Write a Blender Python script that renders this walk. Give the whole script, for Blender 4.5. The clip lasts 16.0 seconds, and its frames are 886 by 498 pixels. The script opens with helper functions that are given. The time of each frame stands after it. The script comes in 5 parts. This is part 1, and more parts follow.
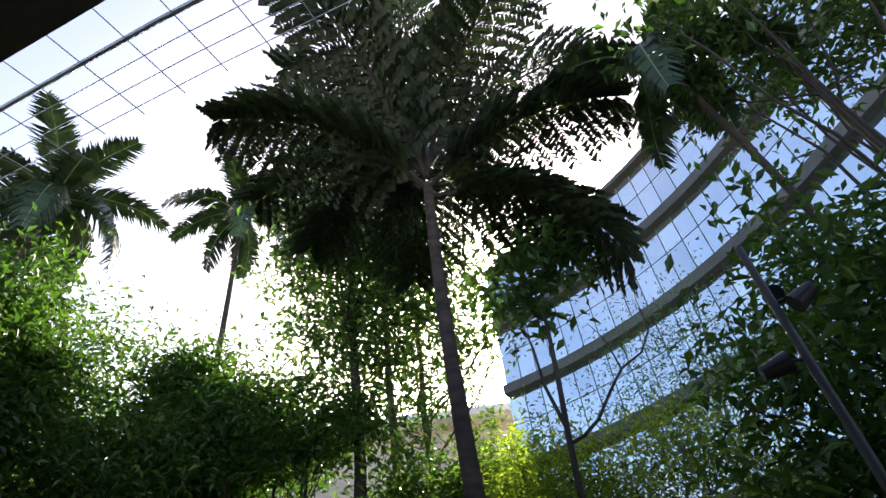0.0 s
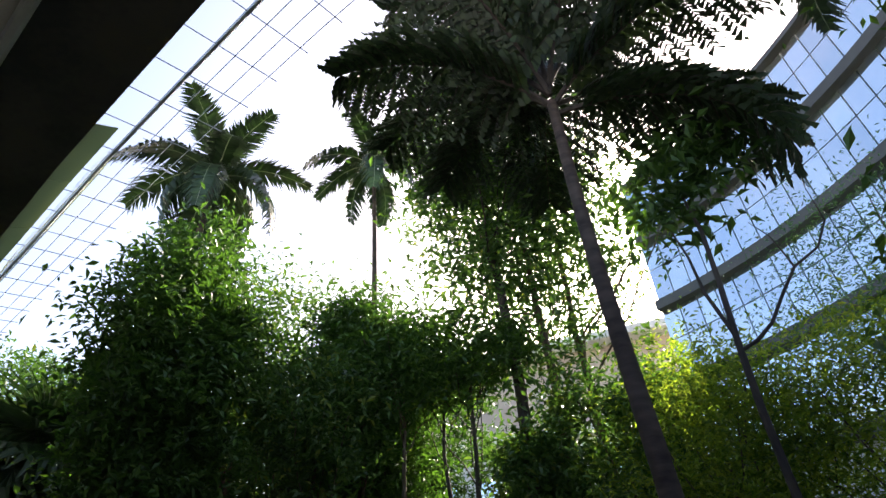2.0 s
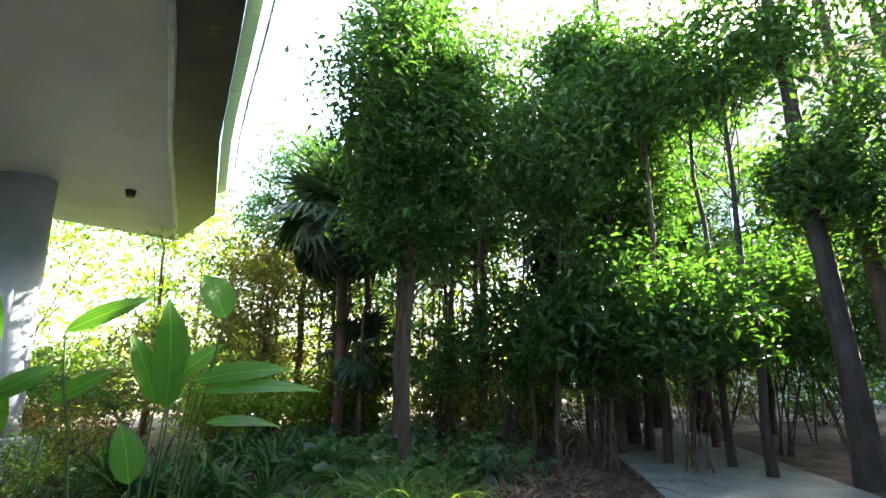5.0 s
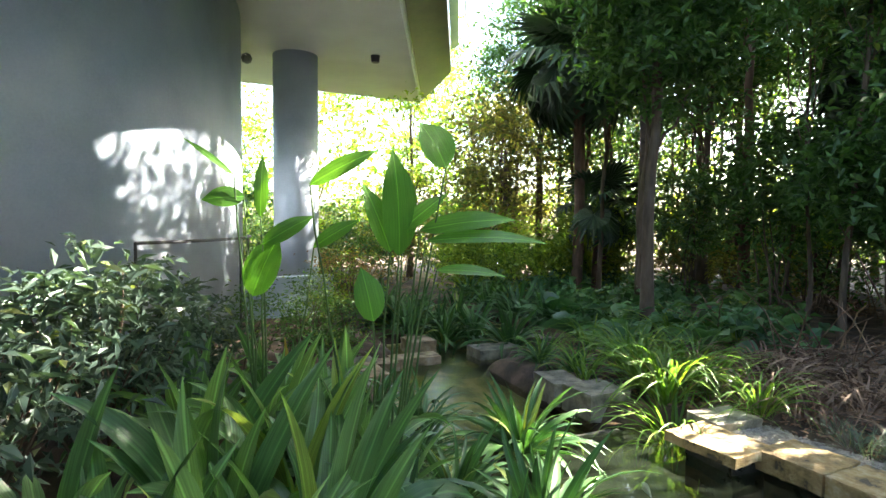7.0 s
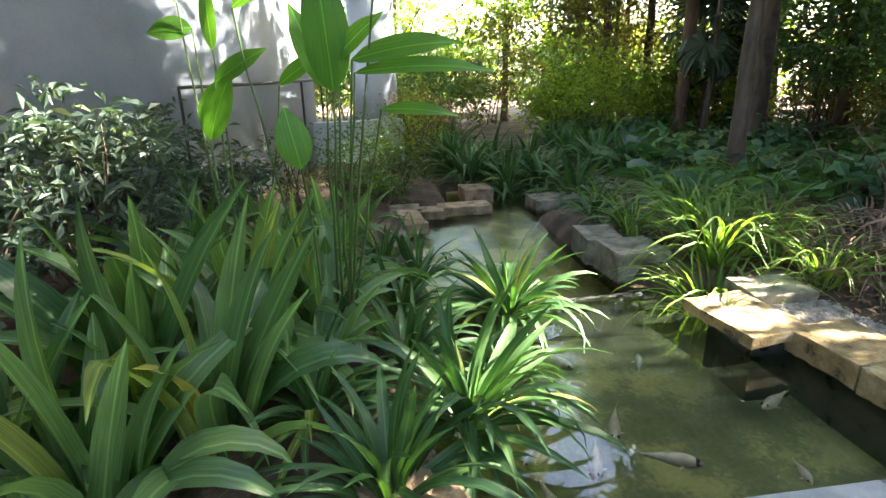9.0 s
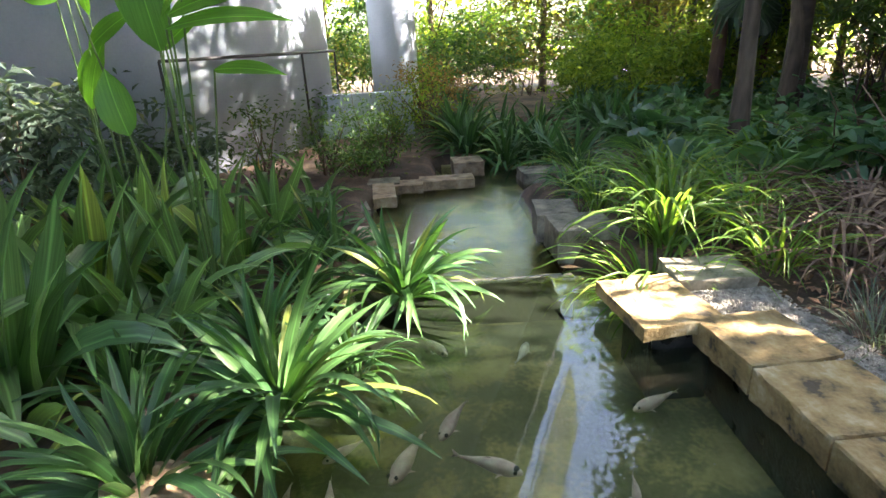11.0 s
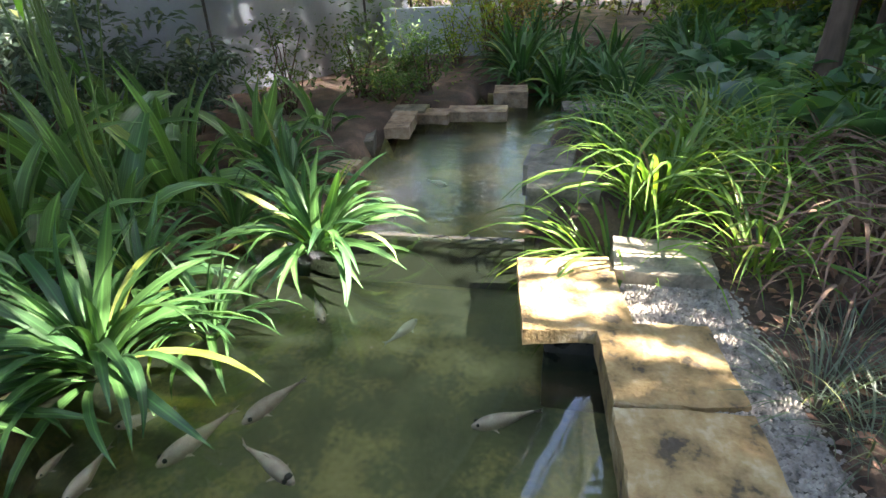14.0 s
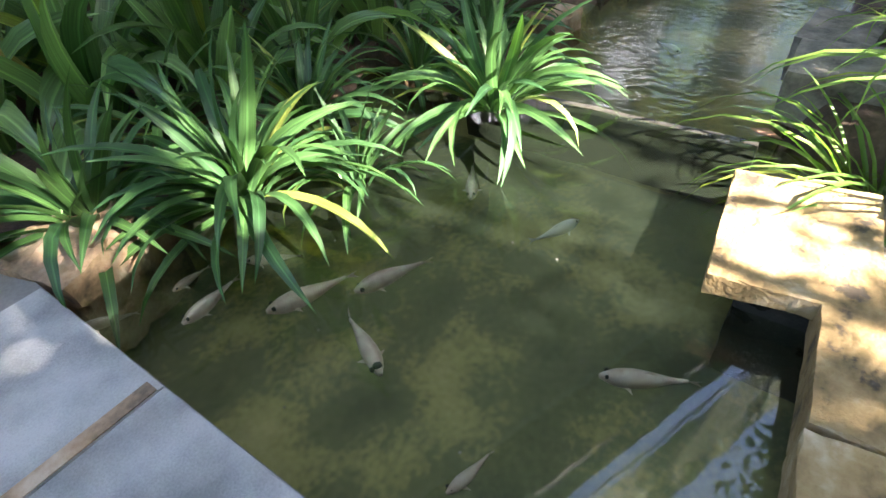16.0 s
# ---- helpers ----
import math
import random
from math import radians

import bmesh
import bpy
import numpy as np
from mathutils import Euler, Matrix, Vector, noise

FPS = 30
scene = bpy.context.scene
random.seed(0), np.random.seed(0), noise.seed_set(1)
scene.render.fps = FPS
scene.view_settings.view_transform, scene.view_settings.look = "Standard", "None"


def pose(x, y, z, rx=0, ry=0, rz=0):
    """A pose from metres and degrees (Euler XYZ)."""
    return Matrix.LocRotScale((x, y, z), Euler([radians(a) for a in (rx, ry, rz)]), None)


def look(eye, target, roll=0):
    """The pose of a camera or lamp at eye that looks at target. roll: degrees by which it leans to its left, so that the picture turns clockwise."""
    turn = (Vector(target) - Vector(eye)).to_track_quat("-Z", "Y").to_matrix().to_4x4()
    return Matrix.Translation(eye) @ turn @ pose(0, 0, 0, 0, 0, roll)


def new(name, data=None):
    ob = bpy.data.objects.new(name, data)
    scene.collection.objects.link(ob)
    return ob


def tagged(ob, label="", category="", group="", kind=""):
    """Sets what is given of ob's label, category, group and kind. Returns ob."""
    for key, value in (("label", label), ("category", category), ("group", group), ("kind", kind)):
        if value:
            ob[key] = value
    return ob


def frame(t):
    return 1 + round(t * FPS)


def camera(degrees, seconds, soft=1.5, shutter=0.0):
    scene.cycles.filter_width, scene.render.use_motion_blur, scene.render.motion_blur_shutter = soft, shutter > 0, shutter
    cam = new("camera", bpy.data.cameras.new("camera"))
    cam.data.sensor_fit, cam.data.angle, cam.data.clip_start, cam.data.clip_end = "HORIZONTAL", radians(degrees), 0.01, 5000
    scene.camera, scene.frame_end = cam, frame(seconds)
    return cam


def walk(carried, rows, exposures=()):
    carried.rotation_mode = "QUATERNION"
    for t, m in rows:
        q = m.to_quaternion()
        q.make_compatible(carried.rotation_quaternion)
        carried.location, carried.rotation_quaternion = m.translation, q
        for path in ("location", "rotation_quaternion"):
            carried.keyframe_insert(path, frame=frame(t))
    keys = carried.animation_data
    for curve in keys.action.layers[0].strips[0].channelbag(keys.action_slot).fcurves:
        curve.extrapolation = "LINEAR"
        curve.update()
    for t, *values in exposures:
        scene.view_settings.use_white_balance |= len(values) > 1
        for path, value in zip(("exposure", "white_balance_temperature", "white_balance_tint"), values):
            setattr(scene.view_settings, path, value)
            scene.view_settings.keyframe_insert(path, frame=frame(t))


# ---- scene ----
cam = camera(77.0, 16.0)
PATH = [
    (0, (0.740, -0.020, 1.900), (0.722, 1.433, 3.274), -7.1),
    (0.5, (0.720, -0.011, 1.893), (0.566, 1.439, 3.261), -6.1),
    (1, (0.700, -0.003, 1.886), (0.425, 1.461, 3.221), -5.0),
    (1.5, (0.680, 0.006, 1.879), (0.293, 1.489, 3.163), -3.9),
    (2, (0.660, 0.014, 1.871), (0.139, 1.511, 3.091), -2.9),
    (2.5, (0.640, 0.023, 1.864), (-0.032, 1.539, 2.982), -1.9),
    (3, (0.620, 0.031, 1.857), (-0.188, 1.568, 2.850), -1.4),
    (3.5, (0.600, 0.040, 1.850), (-0.355, 1.565, 2.723), -0.9),
    (3.7, (0.600, 0.040, 1.850), (-0.423, 1.550, 2.670), -0.8),
    (5.8, (0.41, 0.46, 1.785), (-1.202, 1.619, 2.024), -0.4),
    (6, (0.402, 0.464, 1.788), (-1.277, 1.529, 2.006), -0.5),
    (6.5, (0.275, 0.56, 1.785), (-1.545, 1.382, 1.886), -0.5),
    (7, (0.192, 0.644, 1.787), (-1.68, 1.342, 1.701), 0.3),
    (7.5, (0.165, 1.022, 1.756), (-1.729, 1.615, 1.506), -0.4),
    (8, (0.158, 1.322, 1.734), (-1.749, 1.773, 1.339), -1.2),
    (8.5, (0.042, 1.532, 1.708), (-1.858, 1.862, 1.18), -1.3),
    (9, (-0.054, 1.849, 1.699), (-1.938, 2.103, 1.078), -1.4),
    (9.5, (-0.056, 2.199, 1.664), (-1.934, 2.413, 1.01), -1.1),
    (11.8, (-0.418, 3.574, 1.514), (-2.279, 3.465, 0.788), -3.6),
    (12, (-0.457, 3.676, 1.551), (-2.308, 3.556, 0.803), -3.1),
    (12.5, (-0.539, 3.932, 1.573), (-2.377, 3.779, 0.799), -3.2),
    (13, (-0.582, 4.213, 1.552), (-2.406, 4.012, 0.756), -3.0),
    (13.5, (-0.717, 4.328, 1.526), (-2.505, 4.055, 0.672), -2.8),
    (14, (-0.889, 4.355, 1.501), (-2.617, 3.963, 0.573), -2.7),
    (14.5, (-1.06, 4.43, 1.471), (-2.675, 3.834, 0.454), -4.4),
    (15, (-1.204, 4.449, 1.419), (-2.658, 3.63, 0.317), -5.6),
    (15.5, (-1.357, 4.402, 1.345), (-2.662, 3.465, 0.155), -5.8),
    (16, (-1.433, 4.39, 1.315), (-2.606, 3.425, 0.014), -5.7),
]
walk(cam, [(t, look(eye, target, roll)) for t, eye, target, roll in PATH],
     exposures=[(0, 1.95, 6800, 18), (2.0, 2.05, 6800, 18), (3.0, 2.55, 6650, 17), (3.7, 3.2, 6500, 12), (5.8, 4.05, 6600, 8), (6.5, 4.1, 6650, 9), (9.7, 4.2, 6900, 15), (11.8, 4.1, 6650, 18), (14, 4.05, 6500, 18), (16, 4.0, 6450, 19)])

# ---- light ----
SUN_AZ, SUN_EL = radians(-4), radians(36)      # azimuth to the left of +y
sun_way = Vector((-math.sin(SUN_AZ) * math.cos(SUN_EL), math.cos(SUN_AZ) * math.cos(SUN_EL), math.sin(SUN_EL)))
world = bpy.data.worlds.new("world")
scene.world = world
world.use_nodes = True
wn = world.node_tree.nodes
sky = wn.new("ShaderNodeTexSky")
sky.sky_type, sky.sun_disc = "NISHITA", False
sky.sun_elevation, sky.sun_rotation = SUN_EL, math.atan2(sun_way.x, sun_way.y)
sky.dust_density = 3.0
world.node_tree.links.new(sky.outputs[0], wn["Background"].inputs[0])
wn["Background"].inputs[1].default_value = 0.105
sun = new("sun", bpy.data.lights.new("sun", "SUN"))
sun.data.energy, sun.data.angle, sun.data.color = 5.0, radians(0.6), (1.0, 0.93, 0.80)
sun.matrix_world = look(sun_way * 50, (0, 0, 0))


# ---- materials ----
def nodes_of(name):
    m = bpy.data.materials.new(name)
    m.use_nodes = True
    nt = m.node_tree
    return m, nt, nt.nodes, nt.links, nt.nodes["Principled BSDF"]


def ramp(nd, stops):
    r = nd.new("ShaderNodeValToRGB")
    e = r.color_ramp.elements
    e[0].position, e[0].color = stops[0][0], (*stops[0][1], 1)
    e[1].position, e[1].color = stops[-1][0], (*stops[-1][1], 1)
    for p, c in stops[1:-1]:
        k = e.new(p)
        k.color = (*c, 1)
    return r


def surface(name, stops, rough=0.8, scale=6.0, fine=60.0, bump=0.3, metal=0.0, spec=0.5, detail=6.0, per_object=0.15, rough_var=0.1):
    """Mottled surface: stains at a large scale, grain at a fine one, relief, and a small shift from piece to piece."""
    m, nt, nd, ln, bs = nodes_of(name)
    co = nd.new("ShaderNodeTexCoord")
    big, small = nd.new("ShaderNodeTexNoise"), nd.new("ShaderNodeTexNoise")
    big.inputs["Scale"].default_value, big.inputs["Detail"].default_value = scale, detail
    small.inputs["Scale"].default_value, small.inputs["Detail"].default_value = fine, 4
    geo = nd.new("ShaderNodeNewGeometry")
    ln.new(geo.outputs["Position"], big.inputs["Vector"])
    ln.new(geo.outputs["Position"], small.inputs["Vector"])
    mix = nd.new("ShaderNodeMath")
    mix.operation = "MULTIPLY_ADD"
    ln.new(small.outputs[0], mix.inputs[0])
    mix.inputs[1].default_value = 0.35
    sc = nd.new("ShaderNodeMath")
    sc.operation = "MULTIPLY_ADD"
    ln.new(big.outputs[0], sc.inputs[0])
    sc.inputs[1].default_value, sc.inputs[2].default_value = 1.3, -0.32
    ln.new(sc.outputs[0], mix.inputs[2])
    r = ramp(nd, stops)
    ln.new(mix.outputs[0], r.inputs[0])
    info = nd.new("ShaderNodeObjectInfo")
    hs = nd.new("ShaderNodeHueSaturation")
    mr = nd.new("ShaderNodeMapRange")
    ln.new(info.outputs["Random"], mr.inputs[0])
    mr.inputs[3].default_value, mr.inputs[4].default_value = 1 - per_object, 1 + per_object
    ln.new(mr.outputs[0], hs.inputs["Value"])
    ln.new(r.outputs[0], hs.inputs["Color"])
    ln.new(hs.outputs[0], bs.inputs["Base Color"])
    rr = nd.new("ShaderNodeMapRange")
    ln.new(big.outputs[0], rr.inputs[0])
    rr.inputs[3].default_value, rr.inputs[4].default_value = max(0.02, rough - rough_var), min(1, rough + rough_var)
    ln.new(rr.outputs[0], bs.inputs["Roughness"])
    bs.inputs["Metallic"].default_value = metal
    bs.inputs["Specular IOR Level"].default_value = spec
    if bump:
        b = nd.new("ShaderNodeBump")
        b.inputs["Strength"].default_value, b.inputs["Distance"].default_value = bump, 0.02
        ln.new(mix.outputs[0], b.inputs["Height"])
        ln.new(b.outputs[0], bs.inputs["Normal"])
    return m


def leaf_mat(name, dark, light, trans=0.4, rough=0.38, yellow=0.0, dry=None, rib=0.0):
    """Leaf: glossy face, light passing through it, hue and value shifting from leaf to leaf."""
    m, nt, nd, ln, bs = nodes_of(name)
    geo, info = nd.new("ShaderNodeNewGeometry"), nd.new("ShaderNodeObjectInfo")
    add = nd.new("ShaderNodeMath")
    add.operation = "ADD"
    ln.new(geo.outputs["Random Per Island"], add.inputs[0])
    ln.new(info.outputs["Random"], add.inputs[1])
    fr = nd.new("ShaderNodeMath")
    fr.operation = "FRACT"
    ln.new(add.outputs[0], fr.inputs[0])
    stops = [(0.0, dark), (0.75, light)]
    if yellow:
        stops.append((0.98 - yellow, light))
        stops.append((0.99 - yellow * 0.5, tuple(0.6 * a + 0.4 * b for a, b in zip(light, (0.36, 0.36, 0.06)))))
    if dry:
        stops += [(0.9925, stops[-1][1]), (0.995, dry)]
    stops.append((1.0, stops[-1][1]))
    r = ramp(nd, stops)
    ln.new(fr.outputs[0], r.inputs[0])
    n = nd.new("ShaderNodeTexNoise")
    n.inputs["Scale"].default_value = 1.6
    ln.new(geo.outputs["Position"], n.inputs["Vector"])
    hs = nd.new("ShaderNodeHueSaturation")
    mr = nd.new("ShaderNodeMapRange")
    ln.new(n.outputs[0], mr.inputs[0])
    mr.inputs[3].default_value, mr.inputs[4].default_value = 0.7, 1.3
    ln.new(mr.outputs[0], hs.inputs["Value"])
    ln.new(r.outputs[0], hs.inputs["Color"])
    if rib:                              # pale midrib and fine streaks along the leaf
        tc, sp, ab, mr2, wv = [nd.new("ShaderNode" + k) for k in ("TexCoord", "SeparateXYZ", "Math", "MapRange", "TexNoise")]
        ln.new(tc.outputs["Object"], sp.inputs[0])
        ab.operation = "ABSOLUTE"
        ln.new(sp.outputs["Y"], ab.inputs[0])
        ln.new(ab.outputs[0], mr2.inputs[0])
        mr2.inputs[1].default_value, mr2.inputs[2].default_value, mr2.inputs[3].default_value, mr2.inputs[4].default_value = 0.0, rib, 1.0, 0.0
        mp2 = nd.new("ShaderNodeMapping")
        mp2.inputs["Scale"].default_value = (3, 1.4 / rib, 3)
        ln.new(tc.outputs["Object"], mp2.inputs[0])
        wv.inputs["Scale"].default_value, wv.inputs["Detail"].default_value = 1.0, 3
        ln.new(mp2.outputs[0], wv.inputs["Vector"])
        mr3 = nd.new("ShaderNodeMapRange")
        ln.new(wv.outputs[0], mr3.inputs[0])
        mr3.inputs[1].default_value, mr3.inputs[2].default_value, mr3.inputs[3].default_value, mr3.inputs[4].default_value = 0.3, 0.7, 0.72, 1.25
        ad2 = nd.new("ShaderNodeMath")
        ad2.operation = "ADD"
        ln.new(mr2.outputs[0], ad2.inputs[0])
        ln.new(mr3.outputs[0], ad2.inputs[1])
        h0, hs = hs, nd.new("ShaderNodeHueSaturation")
        ln.new(h0.outputs[0], hs.inputs["Color"])
        ln.new(ad2.outputs[0], hs.inputs["Value"])
        bp = nd.new("ShaderNodeBump")
        bp.inputs["Strength"].default_value, bp.inputs["Distance"].default_value = 0.25, 0.004
        ln.new(wv.outputs[0], bp.inputs["Height"])
        ln.new(bp.outputs[0], bs.inputs["Normal"])
    ln.new(hs.outputs[0], bs.inputs["Base Color"])
    bs.inputs["Roughness"].default_value = rough
    tr = nd.new("ShaderNodeBsdfTranslucent")
    g = nd.new("ShaderNodeMix")
    g.data_type, g.blend_type = "RGBA", "MULTIPLY"
    g.inputs[0].default_value = 1.0
    ln.new(hs.outputs[0], g.inputs[6])
    g.inputs[7].default_value = (1.8, 2.0, 0.8, 1)
    ln.new(g.outputs[2], tr.inputs[0])
    ms = nd.new("ShaderNodeMixShader")
    ms.inputs[0].default_value = trans
    ln.new(bs.outputs[0], ms.inputs[1])
    ln.new(tr.outputs[0], ms.inputs[2])
    ln.new(ms.outputs[0], nd["Material Output"].inputs[0])
    return m


def bark_mat(name, a, b, rings=0.0):
    m, nt, nd, ln, bs = nodes_of(name)
    geo = nd.new("ShaderNodeNewGeometry")
    mp = nd.new("ShaderNodeMapping")
    mp.inputs["Scale"].default_value = (14, 14, 3) if not rings else (3, 3, rings)
    ln.new(geo.outputs["Position"], mp.inputs[0])
    n = nd.new("ShaderNodeTexNoise")
    n.inputs["Scale"].default_value, n.inputs["Detail"].default_value = 1.0, 8
    ln.new(mp.outputs[0], n.inputs["Vector"])
    n2 = nd.new("ShaderNodeTexNoise")
    n2.inputs["Scale"].default_value = 2.2
    ln.new(geo.outputs["Position"], n2.inputs["Vector"])
    ad = nd.new("ShaderNodeMath")
    ad.operation = "MULTIPLY_ADD"
    ln.new(n.outputs[0], ad.inputs[0])
    ad.inputs[1].default_value = 0.6
    mul = nd.new("ShaderNodeMath")
    mul.operation = "MULTIPLY"
    ln.new(n2.outputs[0], mul.inputs[0])
    mul.inputs[1].default_value = 0.4
    ln.new(mul.outputs[0], ad.inputs[2])
    r = ramp(nd, [(0.33, a), (0.66, b)])
    ln.new(ad.outputs[0], r.inputs[0])
    ln.new(r.outputs[0], bs.inputs["Base Color"])
    bs.inputs["Roughness"].default_value = 0.85
    bp = nd.new("ShaderNodeBump")
    bp.inputs["Strength"].default_value, bp.inputs["Distance"].default_value = 0.6, 0.03
    ln.new(n.outputs[0], bp.inputs["Height"])
    ln.new(bp.outputs[0], bs.inputs["Normal"])
    return m


def plain(name, color, rough=0.5, metal=0.0, spec=0.5):
    return surface(name, [(0.3, tuple(c * 0.88 for c in color)), (0.7, tuple(min(1, c * 1.1) for c in color))], rough, 3.0, 80.0, 0.08, metal, spec)


def water_mat(name, tint, ripple, strength, smear, ior=1.33):
    """Murky water: mirror by Fresnel over a clouded, tinted see-through body."""
    m, nt, nd, ln, bs = nodes_of(name)
    nd.remove(bs)
    geo = nd.new("ShaderNodeNewGeometry")
    mp = nd.new("ShaderNodeMapping")
    mp.inputs["Scale"].default_value = smear
    ln.new(geo.outputs["Position"], mp.inputs[0])
    n = nd.new("ShaderNodeTexNoise")
    n.inputs["Scale"].default_value, n.inputs["Detail"].default_value = ripple, 2
    ln.new(mp.outputs[0], n.inputs["Vector"])
    b = nd.new("ShaderNodeBump")
    b.inputs["Strength"].default_value, b.inputs["Distance"].default_value = strength, 0.02
    ln.new(n.outputs[0], b.inputs["Height"])
    gl = nd.new("ShaderNodeBsdfGlossy")
    gl.inputs["Roughness"].default_value = 0.02
    ln.new(b.outputs[0], gl.inputs["Normal"])
    tp = nd.new("ShaderNodeBsdfTransparent")
    tp.inputs[0].default_value = (*tint, 1)
    df = nd.new("ShaderNodeBsdfDiffuse")
    df.inputs[0].default_value = (0.068, 0.092, 0.06, 1)
    body = nd.new("ShaderNodeMixShader")
    body.inputs[0].default_value = 0.10
    ln.new(tp.outputs[0], body.inputs[1])
    ln.new(df.outputs[0], body.inputs[2])
    f = nd.new("ShaderNodeFresnel")
    f.inputs[0].default_value = ior
    ln.new(b.outputs[0], f.inputs["Normal"])
    ms = nd.new("ShaderNodeMixShader")
    ln.new(f.outputs[0], ms.inputs[0])
    ln.new(body.outputs[0], ms.inputs[1])
    ln.new(gl.outputs[0], ms.inputs[2])
    ln.new(ms.outputs[0], nd["Material Output"].inputs[0])
    return m


MUD = surface("mulch_soil", [(0.25, (0.022, 0.017, 0.011)), (0.5, (0.075, 0.05, 0.033)), (0.7, (0.16, 0.10, 0.068))], 0.95, 2.5, 45, 0.9)
SILT = surface("pond_silt", [(0.3, (0.13, 0.135, 0.075)), (0.5, (0.21, 0.205, 0.11)), (0.62, (0.40, 0.35, 0.16)), (0.8, (0.53, 0.45, 0.23))], 0.9, 1.9, 34, 0.5)
SANDSTONE = surface("yellow_sandstone", [(0.27, (0.07, 0.055, 0.035)), (0.36, (0.20, 0.14, 0.06)), (0.50, (0.29, 0.20, 0.085)), (0.62, (0.34, 0.25, 0.12)), (0.8, (0.45, 0.37, 0.24))], 0.85, 7.0, 45, 1.0, per_object=0.12)
GREYSTONE = surface("grey_stone", [(0.25, (0.07, 0.064, 0.046)), (0.5, (0.19, 0.172, 0.13)), (0.75, (0.31, 0.28, 0.21))], 0.85, 6.0, 50, 0.6)
RUSTSTONE = surface("rust_stone", [(0.25, (0.12, 0.09, 0.06)), (0.5, (0.33, 0.23, 0.14)), (0.75, (0.45, 0.36, 0.26))], 0.85, 6.0, 50, 0.6)
# Near-black, low-roughness stone, used for the slab support, footing and sill.
DARKSTONE = surface("near_black_stone", [(0.25, (0.02, 0.02, 0.018)), (0.7, (0.07, 0.065, 0.055))], 0.3, 6.0, 50, 0.5)
PAVER = surface("grey_granite", [(0.25, (0.20, 0.21, 0.205)), (0.5, (0.31, 0.32, 0.31)), (0.75, (0.42, 0.43, 0.415))], 0.8, 5.0, 130, 0.4)
PEBBLE = surface("pale_gravel", [(0.3, (0.19, 0.17, 0.14)), (0.7, (0.42, 0.385, 0.32))], 0.8, 20, 90, 0.3, per_object=0.25)
CONCRETE = surface("path_concrete", [(0.25, (0.17, 0.17, 0.16)), (0.7, (0.29, 0.29, 0.27))], 0.9, 2.0, 70, 0.2)
GREYPAINT = surface("blue_grey_paint", [(0.25, (0.34, 0.395, 0.485)), (0.5, (0.42, 0.48, 0.575)), (0.8, (0.51, 0.565, 0.645))], 0.55, 0.8, 30, 0.06, rough_var=0.15)
SOFFIT = surface("soffit_panel", [(0.3, (0.46, 0.45, 0.45)), (0.7, (0.55, 0.54, 0.53))], 0.6, 0.7, 40, 0.03)
FASCIA = surface("dark_fascia_glass", [(0.3, (0.05, 0.055, 0.06)), (0.55, (0.09, 0.09, 0.088)), (0.68, (0.10, 0.095, 0.08)), (0.78, (0.26, 0.18, 0.07))], 0.34, 1.2, 14, 0.05, spec=0.45)
STEEL = plain("grey_steel", (0.60, 0.63, 0.66), 0.35, 0.15)
DARKSTEEL = plain("dark_steel", (0.05, 0.05, 0.055), 0.45, 0.4)
WHITEWALL = surface("white_render", [(0.3, (0.66, 0.66, 0.64)), (0.7, (0.80, 0.80, 0.78))], 0.8, 0.5, 20, 0.05)
TANWALL = surface("tan_cladding", [(0.3, (0.62, 0.50, 0.42)), (0.7, (0.72, 0.62, 0.54))], 0.8, 0.5, 20, 0.05)
BAND = surface("grey_band", [(0.3, (0.07, 0.075, 0.07)), (0.7, (0.12, 0.125, 0.11))], 0.6, 0.5, 20, 0.05)
FISHSKIN = surface("pale_fish_skin", [(0.3, (0.66, 0.47, 0.44)), (0.55, (0.82, 0.65, 0.62)), (0.8, (0.90, 0.80, 0.78))], 0.35, 18, 120, 0.1)
FISHWHITE = surface("white_fish_skin", [(0.3, (0.72, 0.70, 0.66)), (0.7, (0.86, 0.84, 0.80))], 0.35, 18, 120, 0.1)
FISHDARK = plain("fish_mark", (0.03, 0.028, 0.03), 0.4)
STRAW = surface("dry_stalk", [(0.3, (0.11, 0.068, 0.042)), (0.7, (0.26, 0.17, 0.11))], 0.9, 4, 40, 0.2, per_object=0.3)
DEADLEAF = surface("dead_leaf", [(0.3, (0.14, 0.07, 0.04)), (0.7, (0.34, 0.19, 0.11))], 0.8, 5, 40, 0.3, per_object=0.35)
NEARWATER = water_mat("pond_water", (0.88, 0.93, 0.76), 5.0, 0.03, (1, 1, 1), 1.6)
FARWATER = water_mat("stream_water", (0.78, 0.80, 0.60), 14.0, 0.38, (1, 0.6, 1))

L_STRAP = leaf_mat("strap_leaf", (0.025, 0.075, 0.025), (0.055, 0.13, 0.034), 0.18, 0.5, 0.04, rib=0.004)
L_BLADE = leaf_mat("broad_blade_leaf", (0.055, 0.125, 0.05), (0.14, 0.25, 0.10), 0.38, 0.32, 0.08, (0.35, 0.25, 0.08), rib=0.008)
L_PADDLE = leaf_mat("paddle_leaf", (0.07, 0.19, 0.025), (0.13, 0.30, 0.05), 0.5, 0.4, rib=0.004)
L_GRASS = leaf_mat("grass_blade", (0.06, 0.13, 0.025), (0.15, 0.255, 0.05), 0.4, 0.4, 0.12, (0.36, 0.28, 0.12))
L_SHRUB = leaf_mat("grey_shrub_leaf", (0.035, 0.065, 0.05), (0.10, 0.15, 0.12), 0.25, 0.45, 0.02)
